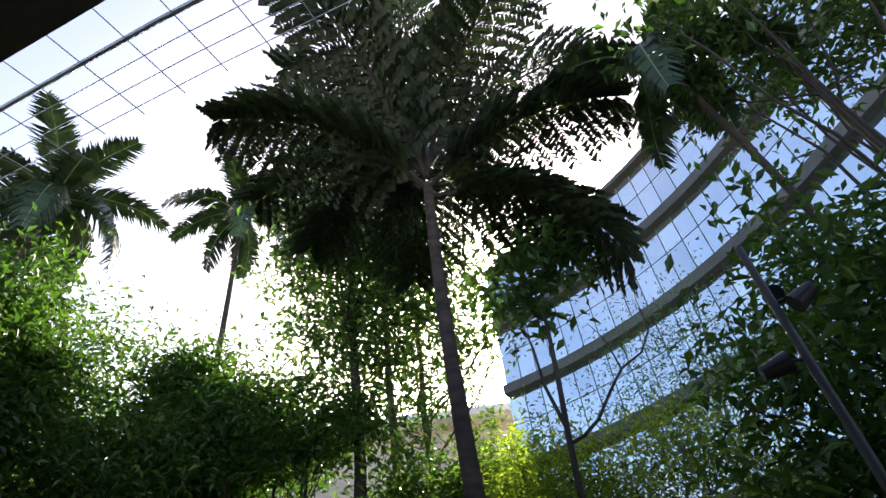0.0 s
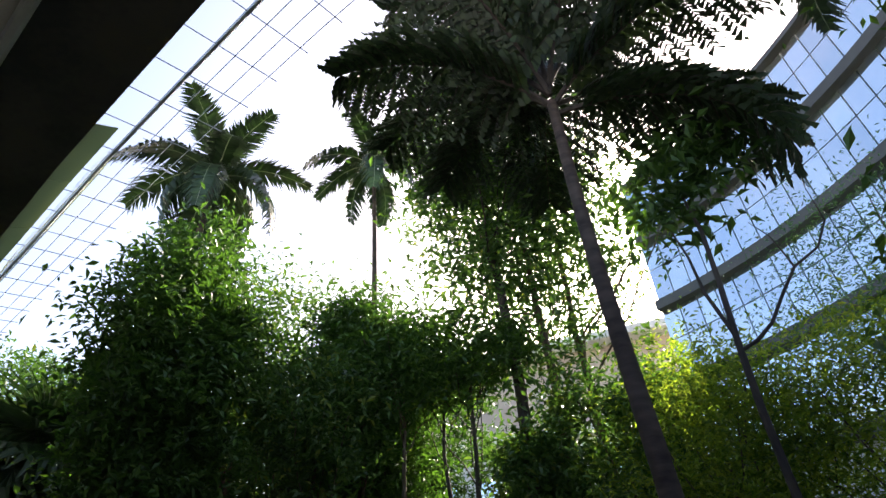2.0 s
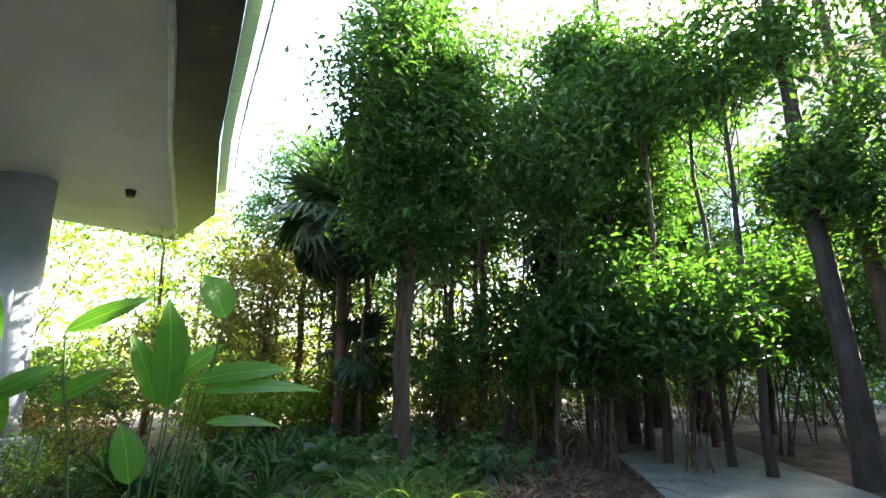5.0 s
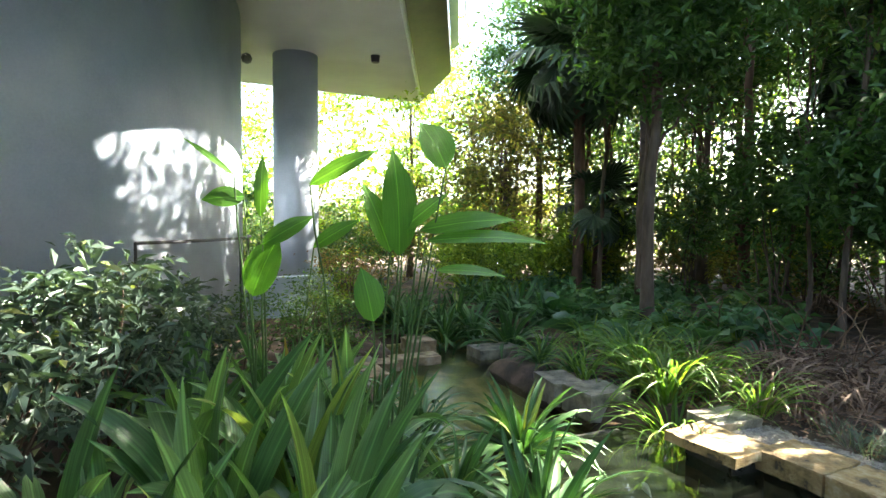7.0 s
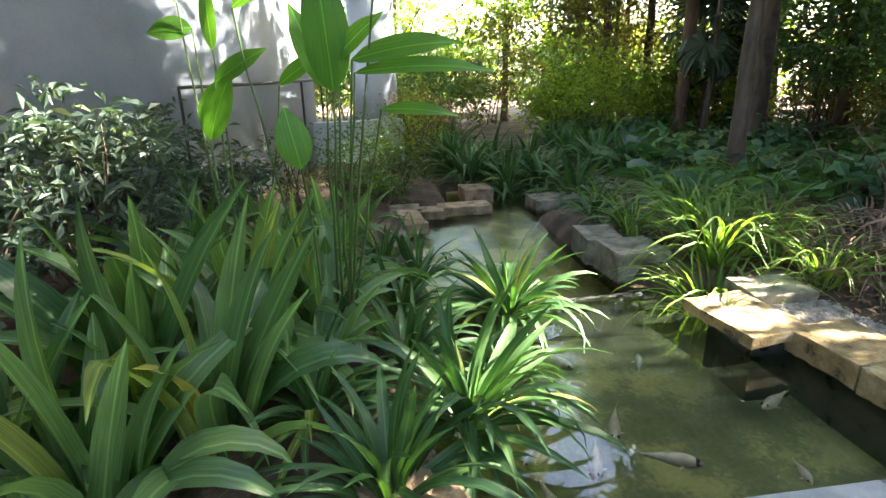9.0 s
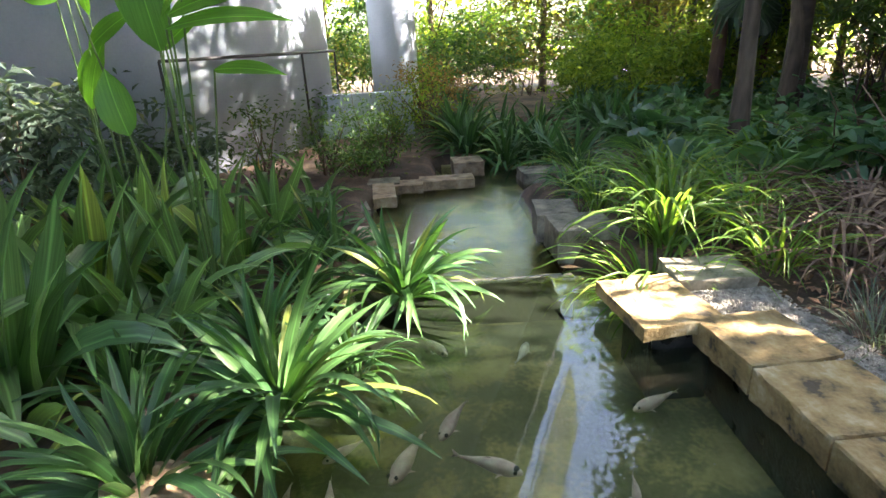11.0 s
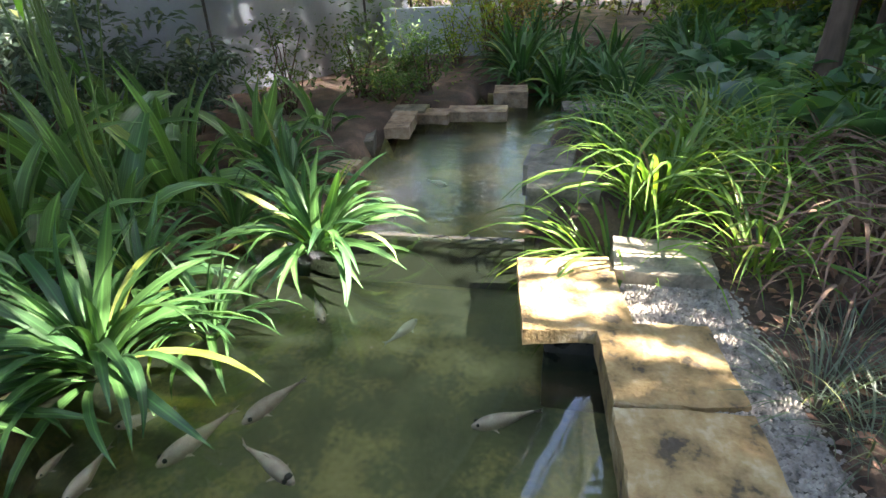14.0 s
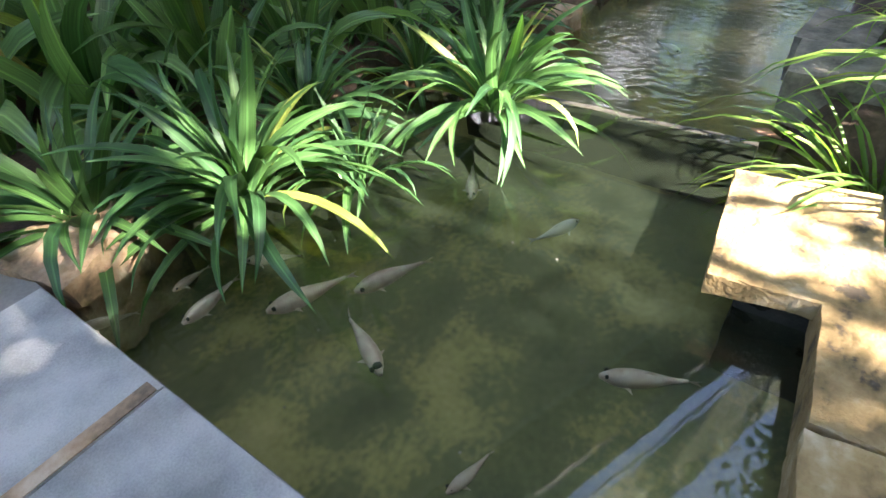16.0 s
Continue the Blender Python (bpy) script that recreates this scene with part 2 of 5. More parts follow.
L_DARK = leaf_mat("dark_tree_leaf", (0.026, 0.068, 0.015), (0.076, 0.16, 0.033), 0.26, 0.48)
L_MID = leaf_mat("tree_leaf", (0.035, 0.085, 0.022), (0.09, 0.175, 0.042), 0.26, 0.42, 0.08)
L_YELLOW = leaf_mat("yellow_green_leaf", (0.07, 0.13, 0.02), (0.23, 0.30, 0.05), 0.5, 0.45, 0.2)
L_AUTUMN = leaf_mat("olive_brown_leaf", (0.07, 0.09, 0.02), (0.20, 0.16, 0.05), 0.34, 0.5, 0.2)
L_PALM = leaf_mat("palm_leaflet", (0.018, 0.042, 0.017), (0.04, 0.078, 0.032), 0.08, 0.42)
L_FISHTAIL = leaf_mat("fishtail_leaflet", (0.014, 0.03, 0.012), (0.035, 0.065, 0.022), 0.06, 0.55)
L_FERN = leaf_mat("blue_green_leaf", (0.045, 0.11, 0.06), (0.11, 0.22, 0.11), 0.36, 0.36)
L_DEADCOPPER = leaf_mat("copper_twig_leaf", (0.14, 0.08, 0.03), (0.30, 0.19, 0.08), 0.4, 0.6)
BARK = bark_mat("grey_brown_bark", (0.05, 0.035, 0.024), (0.16, 0.115, 0.08))
PALMBARK = bark_mat("ringed_palm_bark", (0.035, 0.024, 0.019), (0.12, 0.085, 0.065), 9.0)
REDBARK = bark_mat("red_brown_bark", (0.055, 0.03, 0.02), (0.17, 0.095, 0.065))
DARKBARK = bark_mat("dark_bark", (0.03, 0.024, 0.02), (0.09, 0.07, 0.055))
STEMGREEN = plain("green_stem", (0.065, 0.13, 0.03), 0.5)
RACHIS = plain("pale_leaf_stalk", (0.22, 0.27, 0.16), 0.5)


# ---- mesh helpers ----
def np_mesh(name, verts, faces, mat, smooth=False):
    """A mesh out of an n x 3 array and an m x k array of faces with k corners."""
    me = bpy.data.meshes.new(name)
    m, k = faces.shape
    me.vertices.add(len(verts))
    me.vertices.foreach_set("co", np.ascontiguousarray(verts, dtype=np.float32).ravel())
    me.loops.add(m * k)
    me.loops.foreach_set("vertex_index", np.ascontiguousarray(faces, dtype=np.int32).ravel())
    me.polygons.add(m)
    me.polygons.foreach_set("loop_start", np.arange(0, m * k, k, dtype=np.int32))
    me.update(calc_edges=True)
    me.polygons.foreach_set("use_smooth", np.full(m, smooth, dtype=bool))
    me.materials.append(mat)
    return me


def link(name, me, parent=None, m=None, label=""):
    ob = new(name, me)
    if parent:
        ob.parent = parent
    if m is not None:
        ob.matrix_basis = m
    return tagged(ob, label) if label else ob


def part(name, bm, mat, parent=None, label="", m=None):
    me = bpy.data.meshes.new(name)
    bm.to_mesh(me)
    bm.free()
    me.materials.append(mat)
    return link(name, me, parent, m, label)


def thing(name, x, y, z, label, category, group="", rz=0.0, kind=""):
    e = new(name)
    e.matrix_basis = pose(x, y, z, 0, 0, rz)
    return tagged(e, label, category, group, kind)


def box_bm(sx, sy, sz, bevel=0.0, rough=0.0, rng=None, cuts=0):
    """A block with its base at z = 0, edges bevelled, and faces dressed unevenly when rough is set."""
    bm = bmesh.new()
    bmesh.ops.create_cube(bm, size=1, matrix=Matrix.Translation((0, 0, sz / 2)) @ Matrix.Diagonal((sx, sy, sz, 1)))
    if cuts:
        bmesh.ops.subdivide_edges(bm, edges=bm.edges[:], cuts=cuts, use_grid_fill=True)
    if bevel and not cuts:
        bmesh.ops.bevel(bm, geom=bm.edges[:], offset=bevel, segments=2, affect="EDGES", profile=0.6)
    if rough:
        for v in bm.verts:
            v.co += Vector((rng.uniform(-1, 1), rng.uniform(-1, 1), rng.uniform(-0.6, 0.6))) * rough
    return bm


def tube(points, radii, sides=8, cap=True):
    """Verts and quads of a tapered tube along points."""
    P = np.array(points, float)
    T = np.gradient(P, axis=0)
    T /= np.linalg.norm(T, axis=1)[:, None] + 1e-9
    ref = np.where(np.abs(T[:, 2:3]) > 0.9, np.array([[1.0, 0, 0]]), np.array([[0, 0, 1.0]]))
    A = np.cross(T, ref)
    A /= np.linalg.norm(A, axis=1)[:, None] + 1e-9
    for i in range(1, len(A)):          # keep the rings from twisting
        a = A[i - 1] - T[i] * (A[i - 1] @ T[i])
        A[i] = a / (np.linalg.norm(a) + 1e-9)
    B = np.cross(T, A)
    ang = np.linspace(0, 2 * np.pi, sides, endpoint=False)
    R = np.array(radii, float)[:, None, None]
    V = P[:, None] + R * (np.cos(ang)[None, :, None] * A[:, None] + np.sin(ang)[None, :, None] * B[:, None])
    n = len(P)
    i, j = np.meshgrid(np.arange(n - 1), np.arange(sides), indexing="ij")
    a, b = i * sides + j, i * sides + (j + 1) % sides
    Fq = np.stack([a, b, b + sides, a + sides], -1).reshape(-1, 4)
    return V.reshape(-1, 3), Fq


def joined(chunks):
    V, Fs, off = [], [], 0
    for v, f in chunks:
        V.append(v)
        Fs.append(f + off)
        off += len(v)
    return np.concatenate(V), np.concatenate(Fs)


def bend(p0, p1, sag=0.0, n=6, wob=0.0, rng=None):
    t = np.linspace(0, 1, n)[:, None]
    P = np.array(p0) * (1 - t) + np.array(p1) * t
    P[:, 2] += (sag * 4 * t * (1 - t))[:, 0]
    if wob:
        P[1:-1] += rng.normal(0, wob, (n - 2, 3))
    return P


def leaves(pos, size, rng, width=0.42, droop=0.35, fold=0.15, flat=0.0):
    """Folded pointed leaves at pos: two triangles each, facing all ways, tips hanging by droop."""
    n = len(pos)
    th = rng.uniform(0, 2 * np.pi, n)
    el = rng.normal(-droop, 0.45, n)
    d = np.stack([np.cos(th) * np.cos(el), np.sin(th) * np.cos(el), np.sin(el)], 1)
    up = np.stack([rng.normal(0, 0.5 * (1 - flat), n), rng.normal(0, 0.5 * (1 - flat), n), np.ones(n)], 1)
    s = np.cross(d, up)
    s /= np.linalg.norm(s, axis=1)[:, None] + 1e-9
    u = np.cross(s, d)
    L = (size * rng.uniform(0.6, 1.3, n))[:, None]
    a = pos
    tip = pos + d * L
    midp = pos + d * L * 0.45
    r = midp + s * L * width * 0.5 + u * L * fold
    l = midp - s * L * width * 0.5 + u * L * fold
    V = np.stack([a, r, tip, l], 1).reshape(-1, 3)
    k = np.arange(n)[:, None] * 4
    F = np.concatenate([k + np.array([[0, 1, 2]]), k + np.array([[0, 2, 3]])], 1).reshape(-1, 3)
    return V, F


def clumped(rng, centre, radii, clumps, per, spread, shell=0.45):
    """Leaf places in clumps through an ellipsoid, thinner inside; also gives the clumps' centres."""
    c = rng.normal(0, 1, (clumps, 3))
    c /= np.linalg.norm(c, axis=1)[:, None]
    ph = rng.uniform(0, 6.28, 6)
    uneven = 1 + 0.22 * np.sin(3 * np.arctan2(c[:, 1], c[:, 0]) + ph[0]) * np.cos(2.5 * c[:, 2] + ph[1]) + 0.14 * np.sin(7 * c[:, 0] + ph[2]) * np.sin(6 * c[:, 2] + ph[3])
    c *= ((shell + (1 - shell) * rng.uniform(0, 1, clumps) ** 0.7) * uneven)[:, None]
    c = c * np.array(radii) + np.array(centre)
    grow = np.repeat(rng.uniform(0.6, 1.45, clumps), per)[:, None]
    p = np.repeat(c, per, 0) + rng.normal(0, 1, (clumps * per, 3)) * (np.array([1.2, 1.2, 0.62]) * spread) * grow
    return c, p


def crown_of(parent, rng, centre, radii, clumps, per, spread, size, mat, name="crown", width=0.42, droop=0.35):
    c, p = clumped(rng, centre, radii, clumps, per, spread)
    V, F = leaves(p, size, rng, width, droop)
    link(name, np_mesh(name, V, F, mat), parent)
    return c


def tree(name, x, y, z, label, rng, height, radius, lean=(0, 0), crown=(0, 0, 0), radii=(2, 2, 2), clumps=60, per=40, spread=0.25,
         size=0.14, mat=None, bark=None, limbs=14, width=0.42, category="tree", first=0.35, group=""):
    """A tapered, slightly crooked trunk, limbs that reach the clumps of leaves, and a loose crown."""
    e = thing(name, x, y, z, label, category, group)
    n = 9
    t = np.linspace(0, 1, n)
    P = np.stack([lean[0] * t + rng.normal(0, 0.035, n) * (t > 0), lean[1] * t + rng.normal(0, 0.035, n) * (t > 0), height * t - 0.15 * (t == 0)], 1)
    chunks = [tube(P, radius * (1 - 0.6 * t) * (1 + 0.35 * np.exp(-t * 14)), 10)]
    cc = np.array([lean[0] + crown[0], lean[1] + crown[1], height + crown[2]])
    c = crown_of(e, rng, cc, radii, int(clumps * 1.25), int(per * 1.65), spread * 1.2, size * 1.25, mat, width=width)
    for q in c[rng.permutation(len(c))[:(limbs * 2) // 3]]:
        h = rng.uniform(first, 0.97)
        s = np.array([lean[0] * h, lean[1] * h, height * h])
        r0 = radius * (1 - 0.6 * h) * 0.34
        chunks.append(tube(bend(s, q, -0.05 * np.linalg.norm(q - s), 6, 0.05, rng), np.linspace(r0, 0.012, 6), 6))
    V, F = joined(chunks)
    link("trunk", np_mesh("trunk", V, F, bark, True), e)
    return e


# ---- ground, pond, path ----
POOLS = [(-4.25, -1.0, 2.05, 4.75), (-8.2, -3.9, 2.4, 4.15), (-14.0, -8.0, 4.1, 6.0), (-9.5, -7.6, 3.2, 4.6)]   # x0, x1, y0, y1


def ground_height(X, Y):
    d = np.full(X.shape, 9.0)
    for x0, x1, y0, y1 in POOLS:
        dx, dy = np.maximum(x0 - X, X - x1), np.maximum(y0 - Y, Y - y1)
        d = np.minimum(d, np.where((dx < 0) & (dy < 0), np.maximum(dx, dy), np.hypot(np.maximum(dx, 0), np.maximum(dy, 0))))
    wob = 0.05 * np.sin(X * 5.1 + 1.7 * np.sin(Y * 3.3)) + 0.04 * np.sin(Y * 7.3 + X * 2.1)
    s = np.clip((d + wob * (Y < 2.6) + 0.05) / 0.28, 0, 1)
    s = s * s * (3 - 2 * s)
    bank = np.where(X < -4.2, -0.12 - 0.12 * np.clip((-4.2 - X) / 4, 0, 1), -0.08)
    rise = 0.20 * np.clip((Y - 5.2) / 5, 0, 1) * np.clip((X + 20) / 8, 0, 1)
    lumps = 0.03 * np.sin(X * 2.3 + 0.7 * Y) * np.sin(Y * 2.9 - X) + 0.012 * np.sin(X * 9.1 + 4 * Y) * np.sin(Y * 11.3)
    near = np.exp(-((X / 60) ** 2 + (Y / 60) ** 2))
    land = bank + rise + lumps * near
    floor_z = np.where(X < -4.2, -0.62, -0.55)
    path = (X > -0.75) & (X < 1.6) & (Y < 5.2) | (X > -1.75) & (X < 1.6) & (Y > 2.2) & (Y < 5.2)
    out = floor_z + (land - floor_z) * s
    return np.where(path & (Y < 2.2), np.minimum(out, -0.08), out)


def spaced(lo, hi, step):
    fine = np.arange(lo, hi + 1e-6, step)
    far = np.array([1.0, 2.5, 5, 9, 15, 25, 45, 90, 200, 500, 1200])
    return np.concatenate([lo - far[::-1], fine, hi + far])


gx, gy = spaced(-16, 4, 0.09), spaced(-3, 12, 0.09)
X, Y = np.meshgrid(gx, gy, indexing="ij")
GV = np.stack([X, Y, ground_height(X, Y)], -1).reshape(-1, 3)
i, j = np.meshgrid(np.arange(len(gx) - 1), np.arange(len(gy) - 1), indexing="ij")
a = i * len(gy) + j
GF = np.stack([a, a + len(gy), a + len(gy) + 1, a + 1], -1).reshape(-1, 4)
ground = link("ground", np_mesh("ground", GV, GF, MUD, True))
tagged(ground, "dark brown mulch soil with leaf litter, dug out into a pond", "ground", kind="structure")
ground.data.materials.append(SILT)
gc = GV[GF].mean(1)
wet = gc[:, 2] < np.where(gc[:, 0] < -4.22, -0.44, -0.24)
ground.data.polygons.foreach_set("material_index", wet.astype(np.int32))


def gz(x, y):
    return float(ground_height(np.array([x]), np.array([y]))[0])


def sheet(name, x0, x1, y0, y1, z, mat, label, category):
    V = np.array([(x0, y0, z), (x1, y0, z), (x1, y1, z), (x0, y1, z)], float)
    ob = link(name, np_mesh(name, V, np.array([[0, 1, 2, 3]]), mat))
    return tagged(ob, label, category, kind="structure")


sheet("water", -4.22, -0.9, 1.7, 4.80, -0.2, NEARWATER, "murky green pond water with still, mirror-like surface", "water")
sheet("water", -16.0, -4.20, 1.9, 6.3, -0.42, FARWATER, "shallow rippled stream water over brown stones", "water")


# blocks of stone
def stone(x, y, ztop, sx, sy, sz, mat, label, seed, rz=0.0, rough=0.013, group="stone blocks round the pond"):
    rng = random.Random(seed)
    bm = bmesh.new()
    bmesh.ops.create_cube(bm, size=1, matrix=Matrix.Translation((0, 0, sz / 2)) @ Matrix.Diagonal((sx, sy, sz, 1)))
    bmesh.ops.subdivide_edges(bm, edges=bm.edges[:], cuts=11, use_grid_fill=True)
    for v in bm.verts:
        n = noise.noise_vector(v.co * 5 + Vector((seed * 3.1, seed, 0)))
        m = noise.noise(v.co * 14 + Vector((seed, 0, seed * 2)))
        edge = sum((abs(abs(c) - h) < 1e-4) for c, h in ((v.co.x, sx / 2), (v.co.y, sy / 2), (v.co.z - sz / 2, sz / 2)))
        v.co += n * rough * 0.7 + Vector((0, 0, m * rough * 0.5))
        if edge > 1:
            c = Vector((0, 0, sz / 2))
            v.co += (c - v.co).normalized() * (0.002 + max(0, m) * rough * 1.6)
    me = bpy.data.meshes.new("stone_block")
    bm.to_mesh(me)
    bm.free()
    me.materials.append(mat)
    ob = link("stone_block", me, None, pose(x, y, ztop - sz, 0, 0, rz))
    return tagged(ob, label, "stone", group)


stone(-3.335, 4.44, 0.0, 0.68, 0.50, 0.085, SANDSTONE, "sunlit yellow sandstone slab overhanging the pond water", 1, 7, 0.011)
stone(-3.32, 4.50, -0.09, 0.50, 0.34, 0.50, DARKSTONE, "dark stone support under the pond slab", 2)
stone(-2.83, 4.825, 0.0, 0.52, 0.49, 0.17, SANDSTONE, "yellow-brown sandstone slab laid along the pond edge", 3, 5)
stone(-2.295, 4.865, 0.0, 0.51, 0.50, 0.17, SANDSTONE, "yellow-brown sandstone slab laid along the pond edge", 4, 4)
stone(-1.77, 4.89, 0.0, 0.50, 0.50, 0.17, SANDSTONE, "yellow-brown sandstone slab laid along the pond edge", 5, 3)
stone(-2.35, 4.88, -0.175, 1.6, 0.40, 0.45, DARKSTONE, "dark stone footing under the slabs", 6)
stone(-3.72, 4.93, 0.02, 0.40, 0.52, 0.16, GREYSTONE, "grey stone block half hidden by grass", 7, -3)
stone(-4.95, 4.38, 0.0, 0.52, 0.52, 0.30, GREYSTONE, "grey stone block at the water's edge", 8, 2)
stone(-5.55, 4.28, -0.03, 0.56, 0.40, 0.28, GREYSTONE, "grey stone block at the water's edge", 9, -4)
stone(-4.22, 3.30, -0.205, 0.10, 1.7, 0.35, DARKSTONE, "submerged stone sill across the stream", 10, 0)
stone(-7.45, 2.42, -0.24, 0.80, 0.30, 0.14, RUSTSTONE, "rust-brown stone block jutting over the stream", 11, 6)
stone(-7.95, 2.72, -0.27, 0.34, 0.42, 0.13, RUSTSTONE, "rust-brown stone slab along the stream", 12)
stone(-8.12, 3.27, -0.27, 0.36, 0.78, 0.13, RUSTSTONE, "rust-brown stone slab along the stream", 13, 3)
stone(-9.0, 3.62, -0.20, 0.52, 0.48, 0.22, RUSTSTONE, "tan stone block beside the stream", 14, 4)
stone(-6.75, 2.08, -0.25, 0.46, 0.42, 0.30, GREYSTONE, "grey stone block at the water's edge", 15, 12)
stone(-5.75, 2.22, -0.25, 0.40, 0.40, 0.30, RUSTSTONE, "rust-brown stone block at the water's edge", 16, -8)
stone(-8.05, 2.2, -0.25, 0.40, 0.80, 0.30, GREYSTONE, "grey stone block beside the stream", 17, 2)
stone(-8.3, 4.75, -0.26, 0.50, 0.8, 0.25, GREYSTONE, "grey stone slab beside the stream", 18, 4)
stone(-9.2, 5.95, -0.28, 1.0, 0.4, 0.25, GREYSTONE, "grey stone slab beside the stream", 19, 10)
stone(-12.3, 6.5, -0.1, 0.9, 0.5, 0.35, GREYSTONE, "grey stone slab beside the stream", 20, -8)
stone(-1.95, 1.98, -0.03, 0.55, 0.42, 0.5, RUSTSTONE, "rough brown rock at the pond corner", 21, 20, 0.05)

# paving of grey slabs beside the pond
paving = thing("paving", 0, 0, 0, "grey granite paving slabs beside the pond, joints stained brown", "paving", kind="structure")
slab_bm = box_bm(0.90, 0.775, 0.08, 0.006)
slab_me = bpy.data.meshes.new("paving_slab")
slab_bm.to_mesh(slab_me)
slab_bm.free()
slab_me.materials.append(PAVER)
for r in range(-6, 4):
    for c in range(3):
        if c == 0 and r < -1:
            continue
        link("paving_slab", slab_me, paving, pose(-1.235 + c * 0.905, 3.485 + r * 0.78, -0.05 + 0.08 - 0.08 + random.Random(r * 7 + c).uniform(-0.002, 0.002), 0, 0, 0))
part("joint_stain", box_bm(0.86, 0.05, 0.004), RUSTSTONE, paving, "brown-stained slab border", pose(-1.235, 3.065, 0.031))
part("paving_bed", box_bm(2.75, 8.2, 0.30), CONCRETE, paving, "", pose(-0.33, 0.80, -0.36) @ Matrix.Diagonal((1, 1, 1, 1)))

# the path that bends away under the trees
PL = np.array([(-1.5, 5.6), (-2.4, 7.1), (-4.0, 9.3), (-6.2, 12.0), (-8.0, 14.2), (-11, 17)])
PR = np.array([(1.3, 5.6), (0.6, 7.6), (-1.2, 10.3), (-3.6, 13.4), (-5.4, 15.8), (-8.6, 19)])
V = np.concatenate([np.c_[PL, np.full(6, 0.16)], np.c_[PR, np.full(6, 0.16)], np.c_[PL, np.full(6, -0.2)], np.c_[PR, np.full(6, -0.2)]])
V[[0, 6], 2] = 0.03
k = np.arange(5)
F = np.concatenate([np.stack([k, k + 6, k + 7, k + 1], 1), np.stack([k + 12, k, k + 1, k + 13], 1), np.stack([k + 6, k + 18, k + 19, k + 7], 1)])
tagged(link("path", np_mesh("path", V, F, CONCRETE)), "pale grey concrete path bending away under the trees", "path", kind="structure")

# gravel beside the slabs
rng = np.random.default_rng(5)
n = 11000
px_ = rng.uniform(-3.5, -1.2, n)
py_ = 4.70 + rng.uniform(0, 1, n) * (0.52 + 0.16 * (px_ + 3.6) / 2.4) + 0.02 * rng.normal(0, 1, n)
pr_ = rng.uniform(0.006, 0.0135, n)
octa = np.array([(1, 0, 0), (-1, 0, 0), (0, 1, 0), (0, -1, 0), (0, 0, 0.7), (0, 0, -0.7)], float)
of = np.array([(0, 2, 4), (2, 1, 4), (1, 3, 4), (3, 0, 4), (2, 0, 5), (1, 2, 5), (3, 1, 5), (0, 3, 5)])
V = (octa[None] * (pr_[:, None, None] * rng.uniform(0.7, 1.3, (n, 6, 1))) + np.stack([px_, py_, np.maximum(ground_height(px_, py_), -0.085) + 0.03 + pr_ * 0.5], 1)[:, None]).reshape(-1, 3)
F = (of[None] + 6 * np.arange(n)[:, None, None]).reshape(-1, 3)
tagged(link("gravel", np_mesh("gravel", V, F, PEBBLE)), "pale grey gravel strip beside the stone slabs", "gravel", kind="stuff")

GRIT = surface("gravel_grit", [(0.35, (0.07, 0.062, 0.048)), (0.65, (0.22, 0.205, 0.175))], 0.9, 45, 160, 0.5)
bx, by = np.meshgrid(np.linspace(-3.52, -1.2, 25), np.array([0, 0, 0.3, 0.65, 1.0]), indexing="ij")
by = 4.685 + by * (0.535 + 0.17 * (bx + 3.6) / 2.4)
bz = np.maximum(ground_height(bx, by), -0.085) + 0.03
bz[:, 0] = -0.5
V = np.stack([bx, by, bz], -1).reshape(-1, 3)
i, j = np.meshgrid(np.arange(24), np.arange(4), indexing="ij")
a = i * 5 + j
tagged(link("gravel_bed", np_mesh("gravel_bed", V, np.stack([a, a + 5, a + 6, a + 1], -1).reshape(-1, 4), GRIT)), "packed dark grey gravel strip beside the stone slabs", "gravel", kind="structure")
hose = thing("hose", 0, 0, 0, "thin black irrigation hose lying on the gravel", "hose")
v, f = tube([(-2.48, 5.18, -0.04), (-2.36, 5.17, -0.04), (-2.29, 5.22, -0.04), (-2.27, 5.30, -0.04), (-2.30, 5.44, -0.04)], [0.008] * 5, 6)
link("pipe", np_mesh("pipe", v, f, DARKSTEEL, True), hose)

# leaf litter and sticks on the soil
n = 5200
px_, py_ = rng.uniform(-9, -1.2, n), rng.uniform(4.9, 9.5, n)
keep = ~((py_ < 5.3) & (px_ > -3.6)) & (ground_height(px_, py_) > -0.2)
pos = np.stack([px_, py_, ground_height(px_, py_) + 0.012], 1)[keep]
V, F = leaves(pos, 0.085, rng, 0.5, 0.0, 0.12, 1.0)
tagged(link("leaf_litter", np_mesh("leaf_litter", V, F, DEADLEAF)), "fallen brown leaves scattered on the soil", "leaf litter", kind="stuff")

# ---- building over the garden ----
OUT = np.array([(7.0, -0.95), (2.0, 0.42), (-1.5, 1.5), (-4.6, 2.55), (-6.65, 3.3), (-10.45, 4.66), (-15.9, 6.88)])
INN = np.array([(7.0, -1.85), (2.0, -0.52), (-1.5, 0.50), (-4.1, 1.42), (-7.1, 2.56), (-10.5, 3.72), (-19.6, 7.12)])
SZ = 6.3
bm = bmesh.new()
poly = [*INN, (-18.9, 1.0), (-18.6, -15.0), (7.0, -15.0)]
low = [bm.verts.new((x, y, SZ)) for x, y in poly]
top = [bm.verts.new((x, y, SZ + 0.6)) for x, y in poly]
bm.faces.new(low)
bm.faces.new(top[::-1])
for k in range(len(poly)):
    bm.faces.new((low[k], low[k - 1], top[k - 1], top[k]))
bmesh.ops.recalc_face_normals(bm, faces=bm.faces[:])
